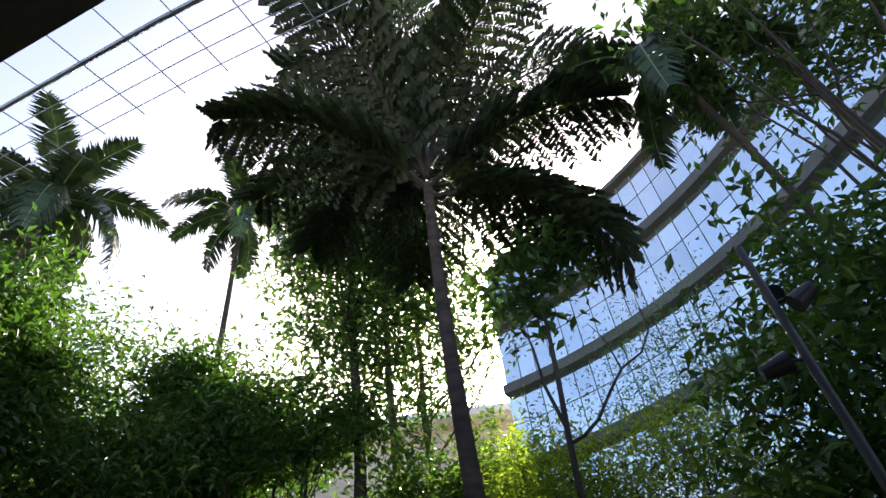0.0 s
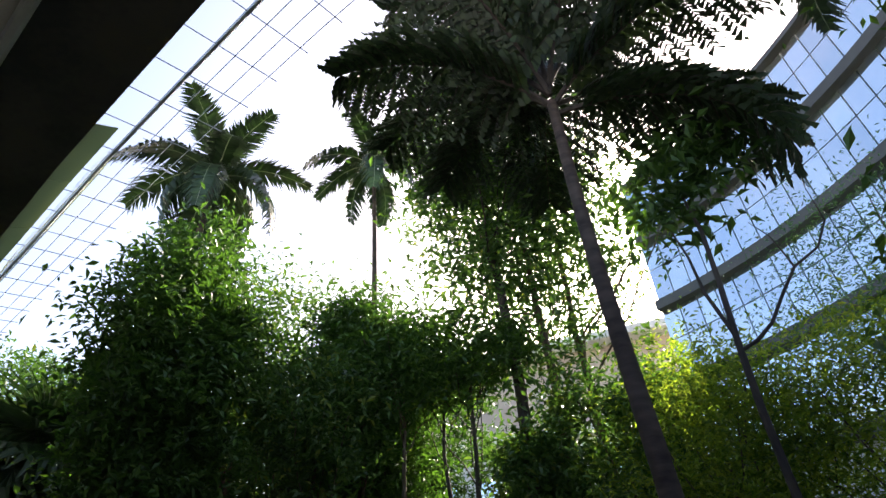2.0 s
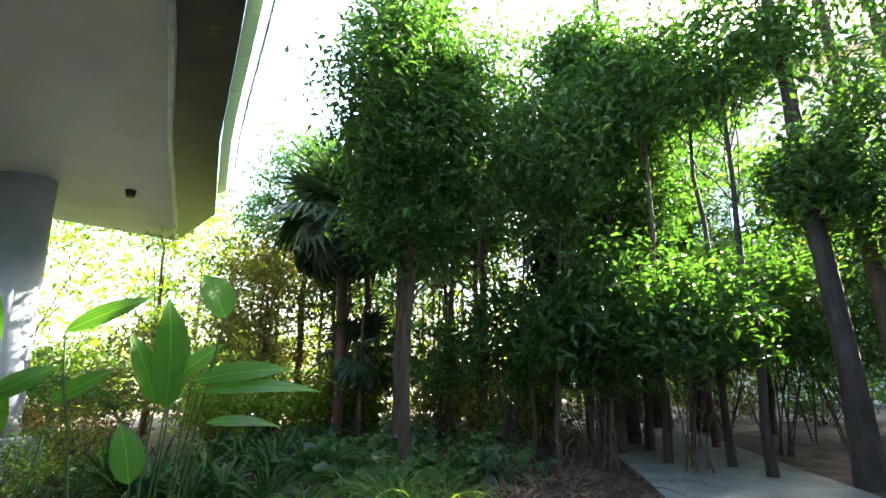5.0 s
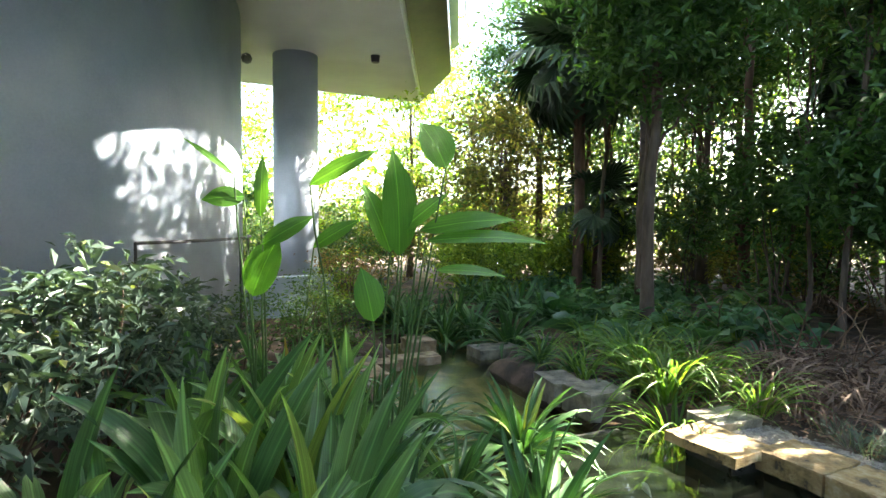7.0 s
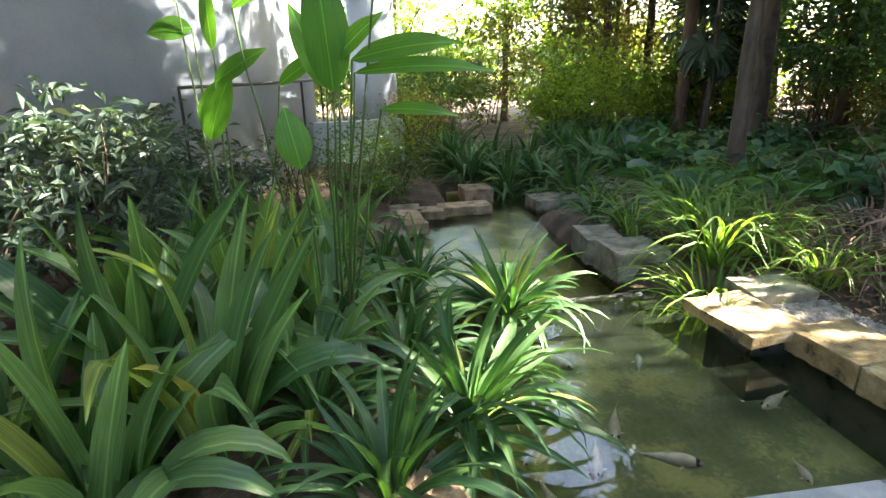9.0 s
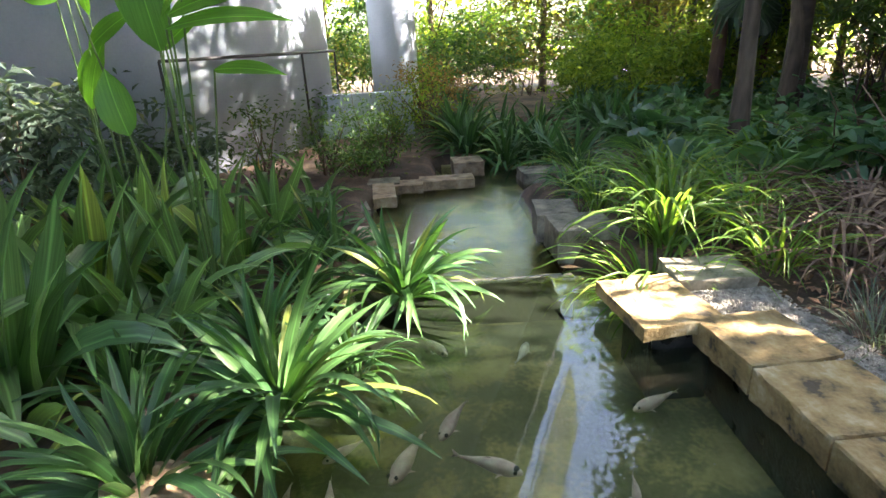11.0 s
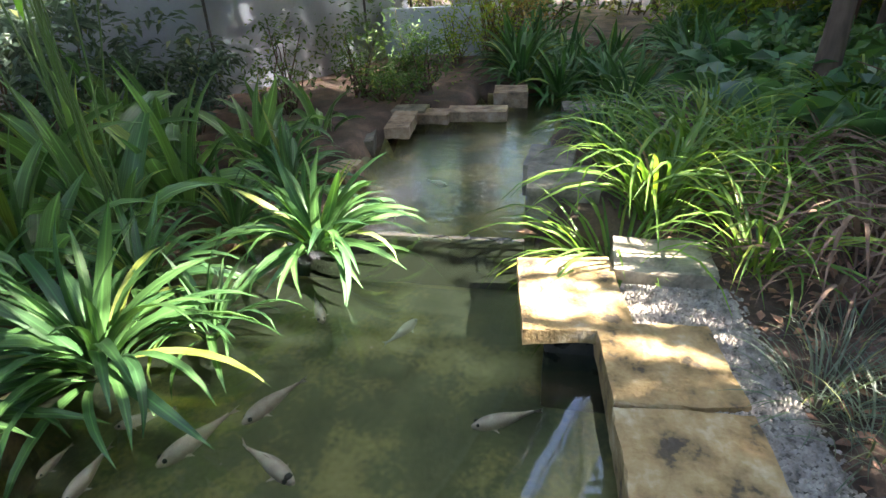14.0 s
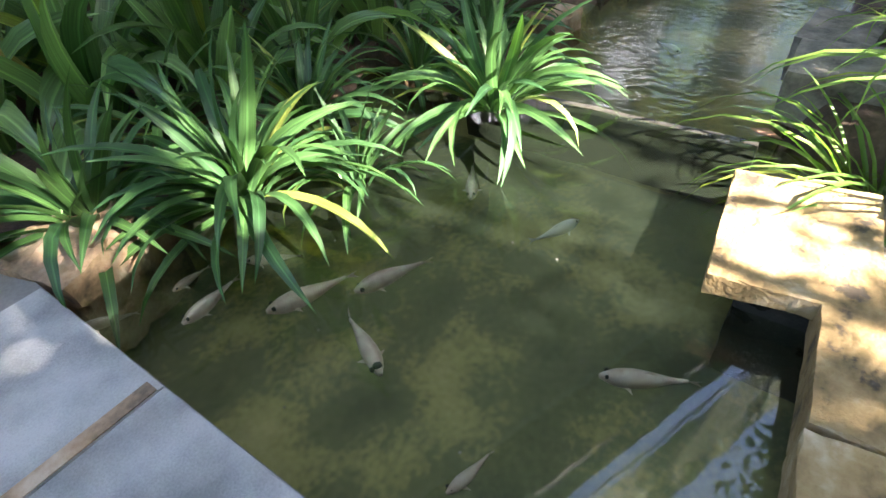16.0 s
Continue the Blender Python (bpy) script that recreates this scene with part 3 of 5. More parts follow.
ceiling = tagged(part("ceiling", bm, SOFFIT), "pale grey smooth soffit of the overhanging roof", "ceiling", kind="structure")

fascia = thing("fascia", 0, 0, 0, "dark glossy fascia band with a light metal trim along the eave", "fascia", kind="structure")
k = np.arange(6)
V = np.concatenate([np.c_[INN, np.full(7, SZ + 0.003)], np.c_[OUT, np.full(7, SZ + 0.16)], np.c_[OUT, np.full(7, SZ + 0.45)], np.c_[INN, np.full(7, SZ + 0.62)]])
F = np.concatenate([np.stack([k, k + 1, k + 8, k + 7], 1), np.stack([k + 7, k + 8, k + 15, k + 14], 1), np.stack([k + 14, k + 15, k + 22, k + 21], 1)])
link("band", np_mesh("band", V, F, FASCIA), fascia)
v, f = tube([(x, y, SZ - 0.01) for x, y in INN], [0.055] * 7, 6)
link("trim", np_mesh("trim", v, f, STEEL), fascia, None, "light metal edge trim")

wall = thing("wall_curved", -13.2, -6.5, 0, "blue-grey painted curved wall under the roof, with pale stains", "wall", kind="structure")
ang = np.linspace(radians(-60), radians(200), 90)
ring = lambda r, z: np.stack([r * np.cos(ang), r * np.sin(ang), np.full(90, z)], 1)
V = np.concatenate([ring(7.3, -0.5), ring(7.3, SZ - 0.004), ring(7.0, SZ - 0.004), ring(7.0, -0.5)])
k = np.arange(89)
F = np.concatenate([np.stack([k + 90 * q, k + 1 + 90 * q, k + 1 + 90 * ((q + 1) % 4), k + 90 * ((q + 1) % 4)], 1) for q in range(4)])
link("wall_face", np_mesh("wall_face", V, F, GREYPAINT, True), wall)
tagged(part("wall_back", box_bm(26, 0.3, 7.0), GREYPAINT, None, "", pose(-5.8, -14.0, -0.4)), "plain grey rear wall under the roof", "wall", kind="structure")
tagged(part("wall_side", box_bm(0.3, 13.5, 7.0), GREYPAINT, None, "", pose(6.9, -8.5, -0.4)), "plain grey side wall under the roof", "wall", kind="structure")
low_wall = tagged(part("wall_low", box_bm(0.3, 1.9, 1.15, 0.01), GREYPAINT, None, "", pose(-12.4, 1.75, -0.5, 0, 0, 8)), "low blue-grey plinth wall catching patches of sun", "wall", kind="structure")

bm = bmesh.new()
bmesh.ops.create_cone(bm, segments=48, radius1=0.59, radius2=0.59, depth=SZ + 0.5, cap_ends=True, matrix=Matrix.Translation((0, 0, (SZ + 0.5) / 2)))
for f in bm.faces:
    f.smooth = len(f.verts) == 4
column = part("column", bm, GREYPAINT, None, "", pose(-15.4, 2.2, -0.504))
tagged(column, "round blue-grey concrete column holding up the roof", "column", kind="structure")

rail = thing("handrail", -13.2, -6.5, 0, "thin grey metal handrail in front of the curved wall", "handrail")
arc = [(7.46 * math.cos(radians(a)), 7.46 * math.sin(radians(a))) for a in np.linspace(51.5, 96, 12)]
v, f = tube([(x, y, 1.51) for x, y in arc], [0.026] * 12, 8)
link("rail", np_mesh("rail", v, f, DARKSTEEL, True), rail)
for q in (0, 6, 11):
    v, f = tube([(*arc[q], -0.3), (*arc[q], 1.51)], [0.022] * 2, 8)
    link("post", np_mesh("post", v, f, DARKSTEEL, True), rail)
bracket = thing("wall_bracket", -13.2, -6.5, 0, "dark curved metal bracket high on the curved wall", "bracket")
v, f = tube([(7.42 * math.cos(radians(a)), 7.42 * math.sin(radians(a)), SZ - 0.95 + 0.35 * ((a - 84) / 9) ** 2) for a in np.linspace(84, 93, 7)], [0.02, 0.09, 0.12, 0.12, 0.11, 0.08, 0.03], 8)
link("arm", np_mesh("arm", v, f, DARKSTEEL, True), bracket)

spot = thing("soffit_light", -14.6, 4.2, SZ - 0.19, "small dark downlight under the soffit", "light")
bm = bmesh.new()
bmesh.ops.create_cone(bm, segments=16, radius1=0.10, radius2=0.13, depth=0.18, cap_ends=True, matrix=Matrix.Translation((0, 0, 0.10)))
part("housing", bm, DARKSTEEL, spot)

# louvres and lattice beyond the eave
GLASSBLADE, _nt, _nd, _ln, _bs = nodes_of("frosted_green_glass")
_bs.inputs["Base Color"].default_value, _bs.inputs["Roughness"].default_value = (0.20, 0.22, 0.13, 1), 0.3
_tr, _tp = _nd.new("ShaderNodeBsdfTranslucent"), _nd.new("ShaderNodeBsdfTransparent")
_tr.inputs[0].default_value, _tp.inputs[0].default_value = (0.34, 0.37, 0.18, 1), (0.62, 0.68, 0.46, 1)
_m1, _m2 = _nd.new("ShaderNodeMixShader"), _nd.new("ShaderNodeMixShader")
_m1.inputs[0].default_value, _m2.inputs[0].default_value = 0.5, 0.25
_ln.new(_bs.outputs[0], _m1.inputs[1]), _ln.new(_tr.outputs[0], _m1.inputs[2])
_ln.new(_m1.outputs[0], _m2.inputs[1]), _ln.new(_tp.outputs[0], _m2.inputs[2])
_ln.new(_m2.outputs[0], _nd["Material Output"].inputs[0])
canopy = thing("canopy", 0, 0, 0, "steel lattice and frosted glass louvres beyond the eave, with added sky-blocking blades", "canopy", kind="structure")
dirs = np.gradient(OUT, axis=0)
nrm = np.stack([dirs[:, 1], -dirs[:, 0]], 1)
nrm /= -np.linalg.norm(nrm, axis=1)[:, None]
nrm = np.where(nrm[:, 1:2] < 0, -nrm, nrm)


def eave_at(x, off, z):
    """A point on the line that runs off metres beyond the eave, at x along it."""
    o = OUT[::-1]
    m = nrm[::-1]
    y = np.interp(x, o[:, 0], o[:, 1])
    nx, ny = np.interp(x, o[:, 0], m[:, 0]), np.interp(x, o[:, 0], m[:, 1])
    return (x + nx * off, y + ny * off, z)


for off, r, z in ((0.40, 0.026, 6.95), (0.60, 0.005, 6.98), (0.80, 0.005, 7.02), (1.0, 0.005, 7.06)):
    v, f = tube([eave_at(x, off, z) for x in np.linspace(6, -14, 14)], [r] * 14, 6)
    link("long_bar", np_mesh("long_bar", v, f, STEEL), canopy)
for x in np.arange(5.5, -14, -0.5):
    v, f = tube([eave_at(x, -0.1, 6.85), eave_at(x, 1.1, 7.08)], [0.006] * 2, 6)
    link("cross_bar", np_mesh("cross_bar", v, f, STEEL), canopy)
# Upright blades are added: they block sky beside the gap mirrored in the pond.
for kk, (start, o0, z0, o1, z1) in enumerate(((-4.0, 0.02, 6.66, 0.24, 6.78), (-5.0, 0.46, 7.02, 0.52, 7.46), (-5.4, 0.50, 7.44, 0.57, 7.88), (-5.8, 0.55, 7.86, 0.62, 8.30), (-6.4, 0.60, 8.28, 0.68, 8.72), (-7.2, 0.66, 8.70, 0.74, 9.14))):
    xs = np.linspace(start, -14.5, 10)
    a_ = np.array([eave_at(x, o0, z0) for x in xs])
    b_ = np.array([eave_at(x, o1, z1) for x in xs])
    for q in range(9):
        V = np.array([a_[q], a_[q + 1] * 0.99 + a_[q] * 0.01, b_[q + 1] * 0.99 + b_[q] * 0.01, b_[q]])
        V = np.concatenate([V, V + np.array([0, 0, 0.012])])
        F = np.array([(0, 1, 2, 3), (7, 6, 5, 4), (0, 4, 5, 1), (1, 5, 6, 2), (2, 6, 7, 3), (3, 7, 4, 0)])
        link("glass_louvre", np_mesh("glass_louvre", V, F, GLASSBLADE), canopy)

# ---- glass tower ----
GLASS = surface("tower_glass", [(0.3, (0.66, 0.80, 0.90)), (0.5, (0.80, 0.90, 0.95)), (0.7, (0.95, 0.97, 0.98))], 0.07, 0.12, 1.0, 0.0, 0.9, 0.9, per_object=0.14, rough_var=0.05)
tower = thing("glass_tower", 11.0, 18.0, 0, "curved glass office tower with dark bands between its storeys", "building")


def facade_line(n=33):
    """Plan of the hollow front: straight at first, then bending round towards the garden."""
    x, y, a, out = 18.0 - 11.0, 1.2 - 18.0, radians(109.6), []
    step = 30.0 / (n - 1)
    for k in range(n):
        out.append((x, y, a))
        if k * step > 13:
            a += step / 24.0
        x, y = x + step * math.cos(a), y + step * math.sin(a)
    return np.array(out)


FL = facade_line()
ON = np.stack([-np.sin(FL[:, 2]), np.cos(FL[:, 2])], 1)   # towards the garden


def front(off):
    return FL[:, :2] + ON * off


floors = [7.65 + 4.0 * q for q in range(5)]
k = np.arange(32)
for q, z in enumerate(floors):
    h = 0.5 if q < 4 else 0.25
    V = np.concatenate([np.c_[front(0.4), np.full(33, z)], np.c_[front(0.4), np.full(33, z + h)], np.c_[front(-0.1), np.full(33, z + h)], np.c_[front(-0.1), np.full(33, z)]])
    F = np.concatenate([np.stack([k + 33 * w, k + 1 + 33 * w, k + 1 + 33 * ((w + 1) % 4), k + 33 * ((w + 1) % 4)], 1) for w in range(4)])
    link("storey_band", np_mesh("storey_band", V, F, BAND), tower)
    if q == len(floors) - 1:
        break
    for w in range(32):
        p0, p1 = front(0.0)[w], front(0.0)[w + 1]
        a0, a1 = p0 + (p1 - p0) * 0.03, p1 - (p1 - p0) * 0.03
        for z0, z1 in ((z + h, z + h + 1.9), (z + h + 1.96, z + 4.0)):
            V = np.array([(a0[0], a0[1], z0), (a1[0], a1[1], z0), (a1[0], a1[1], z1), (a0[0], a0[1], z1)])
            V = np.concatenate([V, V - np.array([ON[w][0], ON[w][1], 0]) * 0.08])
            F = np.array([(0, 1, 2, 3), (7, 6, 5, 4), (0, 4, 5, 1), (1, 5, 6, 2), (2, 6, 7, 3), (3, 7, 4, 0)])
            link("pane", np_mesh("pane", V, F, GLASS), tower)
V = np.concatenate([np.c_[front(-0.2), np.full(33, -0.3)], np.c_[front(-0.2), np.full(33, 23.8)], np.c_[front(-9), np.full(33, 23.8)], np.c_[front(-9), np.full(33, -0.3)]])
F = np.concatenate([np.stack([k + 33 * w, k + 1 + 33 * w, k + 1 + 33 * ((w + 1) % 4), k + 33 * ((w + 1) % 4)], 1) for w in range(4)])
link("core", np_mesh("core", V, F, WHITEWALL), tower)

# ---- pale building beyond the trees ----
pale = thing("pale_building", -6, 44, 0, "white building with tan upper storey beyond the garden trees", "building")
part("wall", box_bm(24, 10, 14.5), WHITEWALL, pale)
part("upper_wall", box_bm(23, 9, 6.0), TANWALL, pale, "tan upper storey", pose(0, 0.2, 15.1))
for z in (14.5, 21.1):
    part("cornice", box_bm(25.5, 11.5, 0.6), WHITEWALL, pale, "", pose(0, 0, z))
for xx in np.arange(-10.5, 11, 3.0):
    for z in (1.5, 5.5, 10.6):
        w = part("window", box_bm(1.7, 0.12, 2.0), DARKSTEEL, pale, "", pose(xx, -5.02, z))
        part("pane", box_bm(1.5, 0.05, 1.8), GLASS, w, "", pose(0, -0.06, 0.1))


# ---- palms ----
def frond_mesh(name, length, pairs, leaflet, droop, rng, mat, hang=0.5, wide=0.05, vee=0.5):
    """Feather leaf along +x: an arching stalk with a row of leaflets on each side. The stalk is a mesh of its own."""
    t = np.linspace(0, 1, 12)
    P = np.stack([length * (t - 0.18 * droop * t * t), 0 * t, length * (0.42 * t - (0.55 + 0.35 * droop) * t * t)], 1)
    tv, tf = tube(P, np.linspace(0.03, 0.006, 12), 5)
    stalk = np_mesh(name + "_stalk", tv, tf, RACHIS, True)
    q = np.linspace(0.10, 0.99, pairs)
    B = np.stack([np.interp(q, t, P[:, a]) for a in range(3)], 1)
    T = np.gradient(B, axis=0)
    T /= np.linalg.norm(T, axis=1)[:, None]
    S = np.array([0, 1.0, 0])
    Vs, Fs = [], []
    ln_ = leaflet * np.sin(np.pi * np.clip(q * 0.86 + 0.10, 0, 1)) ** 0.6
    for side in (1, -1):
        jit = rng.normal(0, 0.10, (pairs, 3))
        d = T * 0.55 + side * S * 1.0 + np.array([0, 0, vee * 0.35]) + jit
        d /= np.linalg.norm(d, axis=1)[:, None]
        L = (ln_ * rng.uniform(0.85, 1.1, pairs))[:, None]
        m = B + d * L * 0.5
        e = B + d * L + np.array([0, 0, -1.0]) * L * hang * rng.uniform(0.6, 1.3, pairs)[:, None]
        w = T * wide * 0.5
        V = np.stack([B - w * 0.5, B + w * 0.5, m + w, e, m - w], 1)
        Vs.append(V.reshape(-1, 3))
        k = np.arange(pairs)[:, None] * 5 + (pairs * 5 if side < 0 else 0)
        Fs.append(np.concatenate([k + np.array([[0, 1, 2]]), k + np.array([[0, 2, 4]]), k + np.array([[4, 2, 3]])], 1).reshape(-1, 3))
    return np_mesh(name, np.concatenate(Vs), np.concatenate(Fs), mat), stalk


def feather_palm(x, y, z, height, r, lean, fronds, length, label, seed, pairs=55, leaflet=0.55, mat=None, bark=None, up=(75, -10), category="palm tree"):
    rng = np.random.default_rng(seed)
    e = thing("palm_tree", x, y, z, label, category)
    t = np.linspace(0, 1, 10)
    P = np.stack([lean[0] * t * t, lean[1] * t * t, height * t - 0.15 * (t == 0)], 1)
    v, f = tube(P, r * (1 - 0.45 * t) * (1 + 0.4 * np.exp(-t * 12)), 12)
    link("trunk", np_mesh("trunk", v, f, bark or PALMBARK, True), e)
    kinds = [frond_mesh("frond", length, pairs, leaflet, d, rng, mat or L_PALM, h, 0.10) for d, h in ((0.3, 0.3), (0.8, 0.5), (1.3, 0.75))]
    for q in range(fronds):
        a = q * 137.5 + rng.uniform(-15, 15)
        g = q / max(1, fronds - 1)
        el = up[0] + (up[1] - up[0]) * g + rng.uniform(-8, 8)
        me, st = kinds[min(2, int(g * 3))]
        m = pose(lean[0], lean[1], height, 0, 0, a) @ pose(0, 0, 0, 0, -el + 24, 0) @ Matrix.Diagonal((1, 1, 1, 1)) @ Matrix.Scale(rng.uniform(0.85, 1.1), 4)
        fr = link("frond", me, e, m)
        link("stalk", st, fr)
    return e


def fan_mesh(rng, radius, blades, droop):
    Vs, Fs = [], []
    for q in range(blades):
        a = radians(-150 + 300 * q / (blades - 1))
        d = np.array([math.cos(a), math.sin(a), 0])
        s = np.array([-math.sin(a), math.cos(a), 0])
        L = radius * (0.75 + 0.25 * math.cos(a * 0.6)) * rng.uniform(0.92, 1.05)
        w = L * 0.075
        p = [np.zeros(3), d * L * 0.5 - s * w + (0, 0, 0.02), d * L * 0.5 + (0, 0, -0.02), d * L * 0.5 + s * w + (0, 0, 0.02),
             d * L * (1 - 0.12 * droop) + np.array([0, 0, -droop * L * rng.uniform(0.2, 0.5)])]
        b = len(Vs) * 5
        Vs.append(np.array(p))
        Fs += [(b, b + 1, b + 2), (b, b + 2, b + 3), (b + 1, b + 4, b + 2), (b + 2, b + 4, b + 3)]
    return np_mesh("fan_leaf", np.concatenate(Vs), np.array(Fs), L_PALM)


def fan_palm(x, y, z, height, r, leaves_n, radius, label, seed, droop=0.6, up=(70, -35), petiole=0.8):
    rng = np.random.default_rng(seed)
    e = thing("fan_palm", x, y, z, label, "palm tree")
    t = np.linspace(0, 1, 8)
    P = np.stack([0.12 * np.sin(t * 3 + seed), 0.08 * np.sin(t * 2), height * t - 0.15 * (t == 0)], 1)
    v, f = tube(P, r * (1 + 0.12 * np.sin(t * 40)), 10)
    link("trunk", np_mesh("trunk", v, f, REDBARK, True), e)
    kinds = [fan_mesh(rng, radius, 22, droop * d) for d in (0.5, 1.0, 1.6)]
    pv, pf = tube([(0, 0, 0), (petiole * 0.5, 0, 0.06), (petiole, 0, 0)], [0.018, 0.014, 0.01], 5)
    pet = np_mesh("petiole", pv, pf, STEMGREEN)
    for q in range(leaves_n):
        a = q * 137.5 + rng.uniform(-20, 20)
        g = q / (leaves_n - 1)
        el = up[0] + (up[1] - up[0]) * g
        m = pose(P[-1, 0], P[-1, 1], height, 0, 0, a) @ pose(0, 0, 0, 0, -el, 0)
        st = link("leaf_stalk", pet, e, m)
        link("fan_leaf", kinds[min(2, int(g * 3))], st, pose(petiole, 0, 0, rng.uniform(-25, 25), 18 + 30 * g, 0) @ Matrix.Scale(rng.uniform(0.8, 1.1), 4))
    return e


def fishtail_frond(rng, length, el0, bend_deg):
    """Twice-feathered leaf along +x: rises at el0, bends over by bend_deg, its side stalks hung with small ragged leaflets."""
    n = 16
    t = np.linspace(0, 1, n)
    el = np.radians(el0 - bend_deg * t ** 1.2)
    P = np.zeros((n, 3))
    for q in range(n - 1):
        P[q + 1] = P[q] + length / (n - 1) * np.array([math.cos(el[q]), 0, math.sin(el[q])])
    chunks = [tube(P, np.linspace(0.05, 0.012, n), 5)]
    Vs, Fs, b = [], [], 0
    for q in np.linspace(0.16, 0.98, 19):
        p0 = np.array([np.interp(q, t, P[:, a]) for a in range(3)])
        e = np.interp(q, t, el)
        T = np.array([math.cos(e), 0, math.sin(e)])
        for side in (1, -1):
            L = length * 0.27 * math.sin(math.pi * min(0.96, q * 0.78 + 0.16)) ** 0.7 * rng.uniform(0.8, 1.1)
            u = np.linspace(0, 1, 16)
            d = T * 0.5 + np.array([0, side * 1.0, 0.05]) + rng.normal(0, 0.06, 3)
            d /= np.linalg.norm(d)
            S = p0 + d * (u * L)[:, None] + np.array([0, 0, -1.0]) * (0.62 * L * u * u)[:, None]
            chunks.append(tube(S[::5], np.linspace(0.012, 0.004, len(S[::5])), 4))
            for s2 in (1, -1):
                out = T * 0.75 * s2 + np.array([0, 0.22 * side, -0.45])
                w = rng.uniform(0.15, 0.25, 16)[:, None] * (1 - 0.3 * u[:, None])
                tip = S + out * w + rng.normal(0, 0.015, (16, 3))
                tip2 = S + out * w * 0.9 + d * 0.11 + rng.normal(0, 0.015, (16, 3))
                V = np.stack([S, tip, tip2, S + d * 0.04], 1).reshape(-1, 3)
                Vs.append(V)
                Fs.append(np.arange(len(V)).reshape(-1, 4) + b)
                b += len(V)
    sv, sf = joined(chunks)
    return np_mesh("frond", np.concatenate(Vs), np.concatenate(Fs), L_FISHTAIL), np_mesh("stalk", sv, sf, DARKBARK)


# fishtail palm, ahead at the start
rng = np.random.default_rng(31)
ft = thing("fishtail_palm", 0.80, 6.05, gz(0.8, 6.05), "tall fishtail palm with grey-brown ringed trunk and dark ragged fronds", "palm tree")
t = np.linspace(0, 1, 12)
P = np.stack([-0.28 * t + 0.03 * np.sin(t * 7), 0.0 * t, 9.2 * t - 0.15 * (t == 0)], 1)
v, f = tube(P, 0.135 * (1 - 0.4 * t) * (1 + 0.25 * np.exp(-t * 9)), 14)
link("trunk", np_mesh("trunk", v, f, PALMBARK, True), ft)
for a, el, bd, ln_, h in ((2, 6, 92, 3.7, 9.2), (8, 64, 40, 5.8, 9.9), (174, 64, 55, 5.6, 9.7), (160, 56, 70, 4.6, 9.4), (200, 50, 80, 4.0, 9.4), (90, 66, 45, 5.4, 9.9),
                          (60, 70, 45, 5.4, 10.0), (122, 74, 40, 5.4, 10.0), (268, 72, 50, 4.4, 10.0), (305, 60, 70, 4.2, 9.8), (240, 58, 70, 4.2, 9.7), (345, 44, 80, 3.8, 9.4),
                          (140, 52, 80, 4.0, 9.5), (100, 50, 80, 4.2, 9.5), (190, 75, 60, 4.6, 10.0), (35, 40, 80, 3.8, 9.4)):
    me, st = fishtail_frond(rng, ln_, el, bd)
    fr = link("frond", me, ft, pose(-0.26, 0, h - 0.3, 0, 0, a))
    link("stalk", st, fr)

feather_palm(-9.9, 9.2, 0, 14.5, 0.15, (0, 0), 13, 3.2, "royal palm with arching dark green fronds", 41, 74, 0.80)
feather_palm(-6.1, 13.2, 0, 17.5, 0.13, (-0.5, 0.1), 12, 2.8, "slender palm with a thin trunk and arching fronds", 42, 62, 0.66)
feather_palm(5.5, 5.0, 0, 10.0, 0.08, (-1.0, -0.2), 9, 2.1, "palm with drooping fronds among dark leaves", 43, 50, 0.5, None, DARKBARK)
fan_palm(-12.2, 8.92, gz(-12.2, 8.92), 6.0, 0.15, 34, 1.45, "fan palm with a reddish-brown fibrous trunk", 51, 0.7, (75, -50), 1.1)
fan_palm(-6.4, 11.6, 0.05, 4.4, 0.10, 16, 1.0, "fan palm with drooping dark leaves", 52, 1.1, (55, -45))
fan_palm(-4.5, 13.8, 0.05, 3.7, 0.10, 16, 1.0, "fan palm with drooping dark leaves", 53, 1.1, (55, -45))
fan_palm(-12.2, 9.6, 0.0, 2.2, 0.09, 14, 0.9, "low fan palm under the trees", 54, 0.8)
fan_palm(-9.0, 14.4, 0.0, 3.0, 0.09, 14, 0.9, "low fan palm under the trees", 55, 0.9)

# ---- trees ----
R = np.random.default_rng
tree("tree", -1.25, 10.9, 0.1, "tall dark-barked tree with a dense leafy crown", R(1), 13.0, 0.18, (-0.75, 0.2), (0.4, -0.8, 0.8), (2.5, 2.4, 4.2), 95, 40, 0.30, 0.20, L_DARK, DARKBARK, 18, first=0.62)
tree("tree", -0.75, 11.8, 0.1, "tall slender tree with a pale brown trunk", R(2), 12.0, 0.16, (-0.5, 0.2), (-0.6, 0, -0.5), (2.2, 2.2, 3.8), 80, 34, 0.3, 0.18, L_MID, BARK, 10, first=0.62)
tree("tree", -0.1, 13.2, 0.1, "tall slender tree with a pale brown trunk", R(3), 11.5, 0.15, (-0.35, 0), (0.5, 0, 0), (2.2, 2.2, 3.4), 72, 34, 0.3, 0.17, L_MID, BARK, 10, first=0.62)
e = thing("tree", 1.9, 6.95, 0.0, "thin crooked tree with one long curved side branch", "tree")
v1 = tube([(0.0, 0, -0.15), (0.03, 0.02, 2.0), (0.02, 0, 4.1), (0.05, -0.01, 4.9), (0.11, -0.03, 5.8), (0.15, -0.02, 6.6), (0.10, 0.0, 7.3)], [0.065, 0.055, 0.045, 0.042, 0.036, 0.03, 0.014], 8)
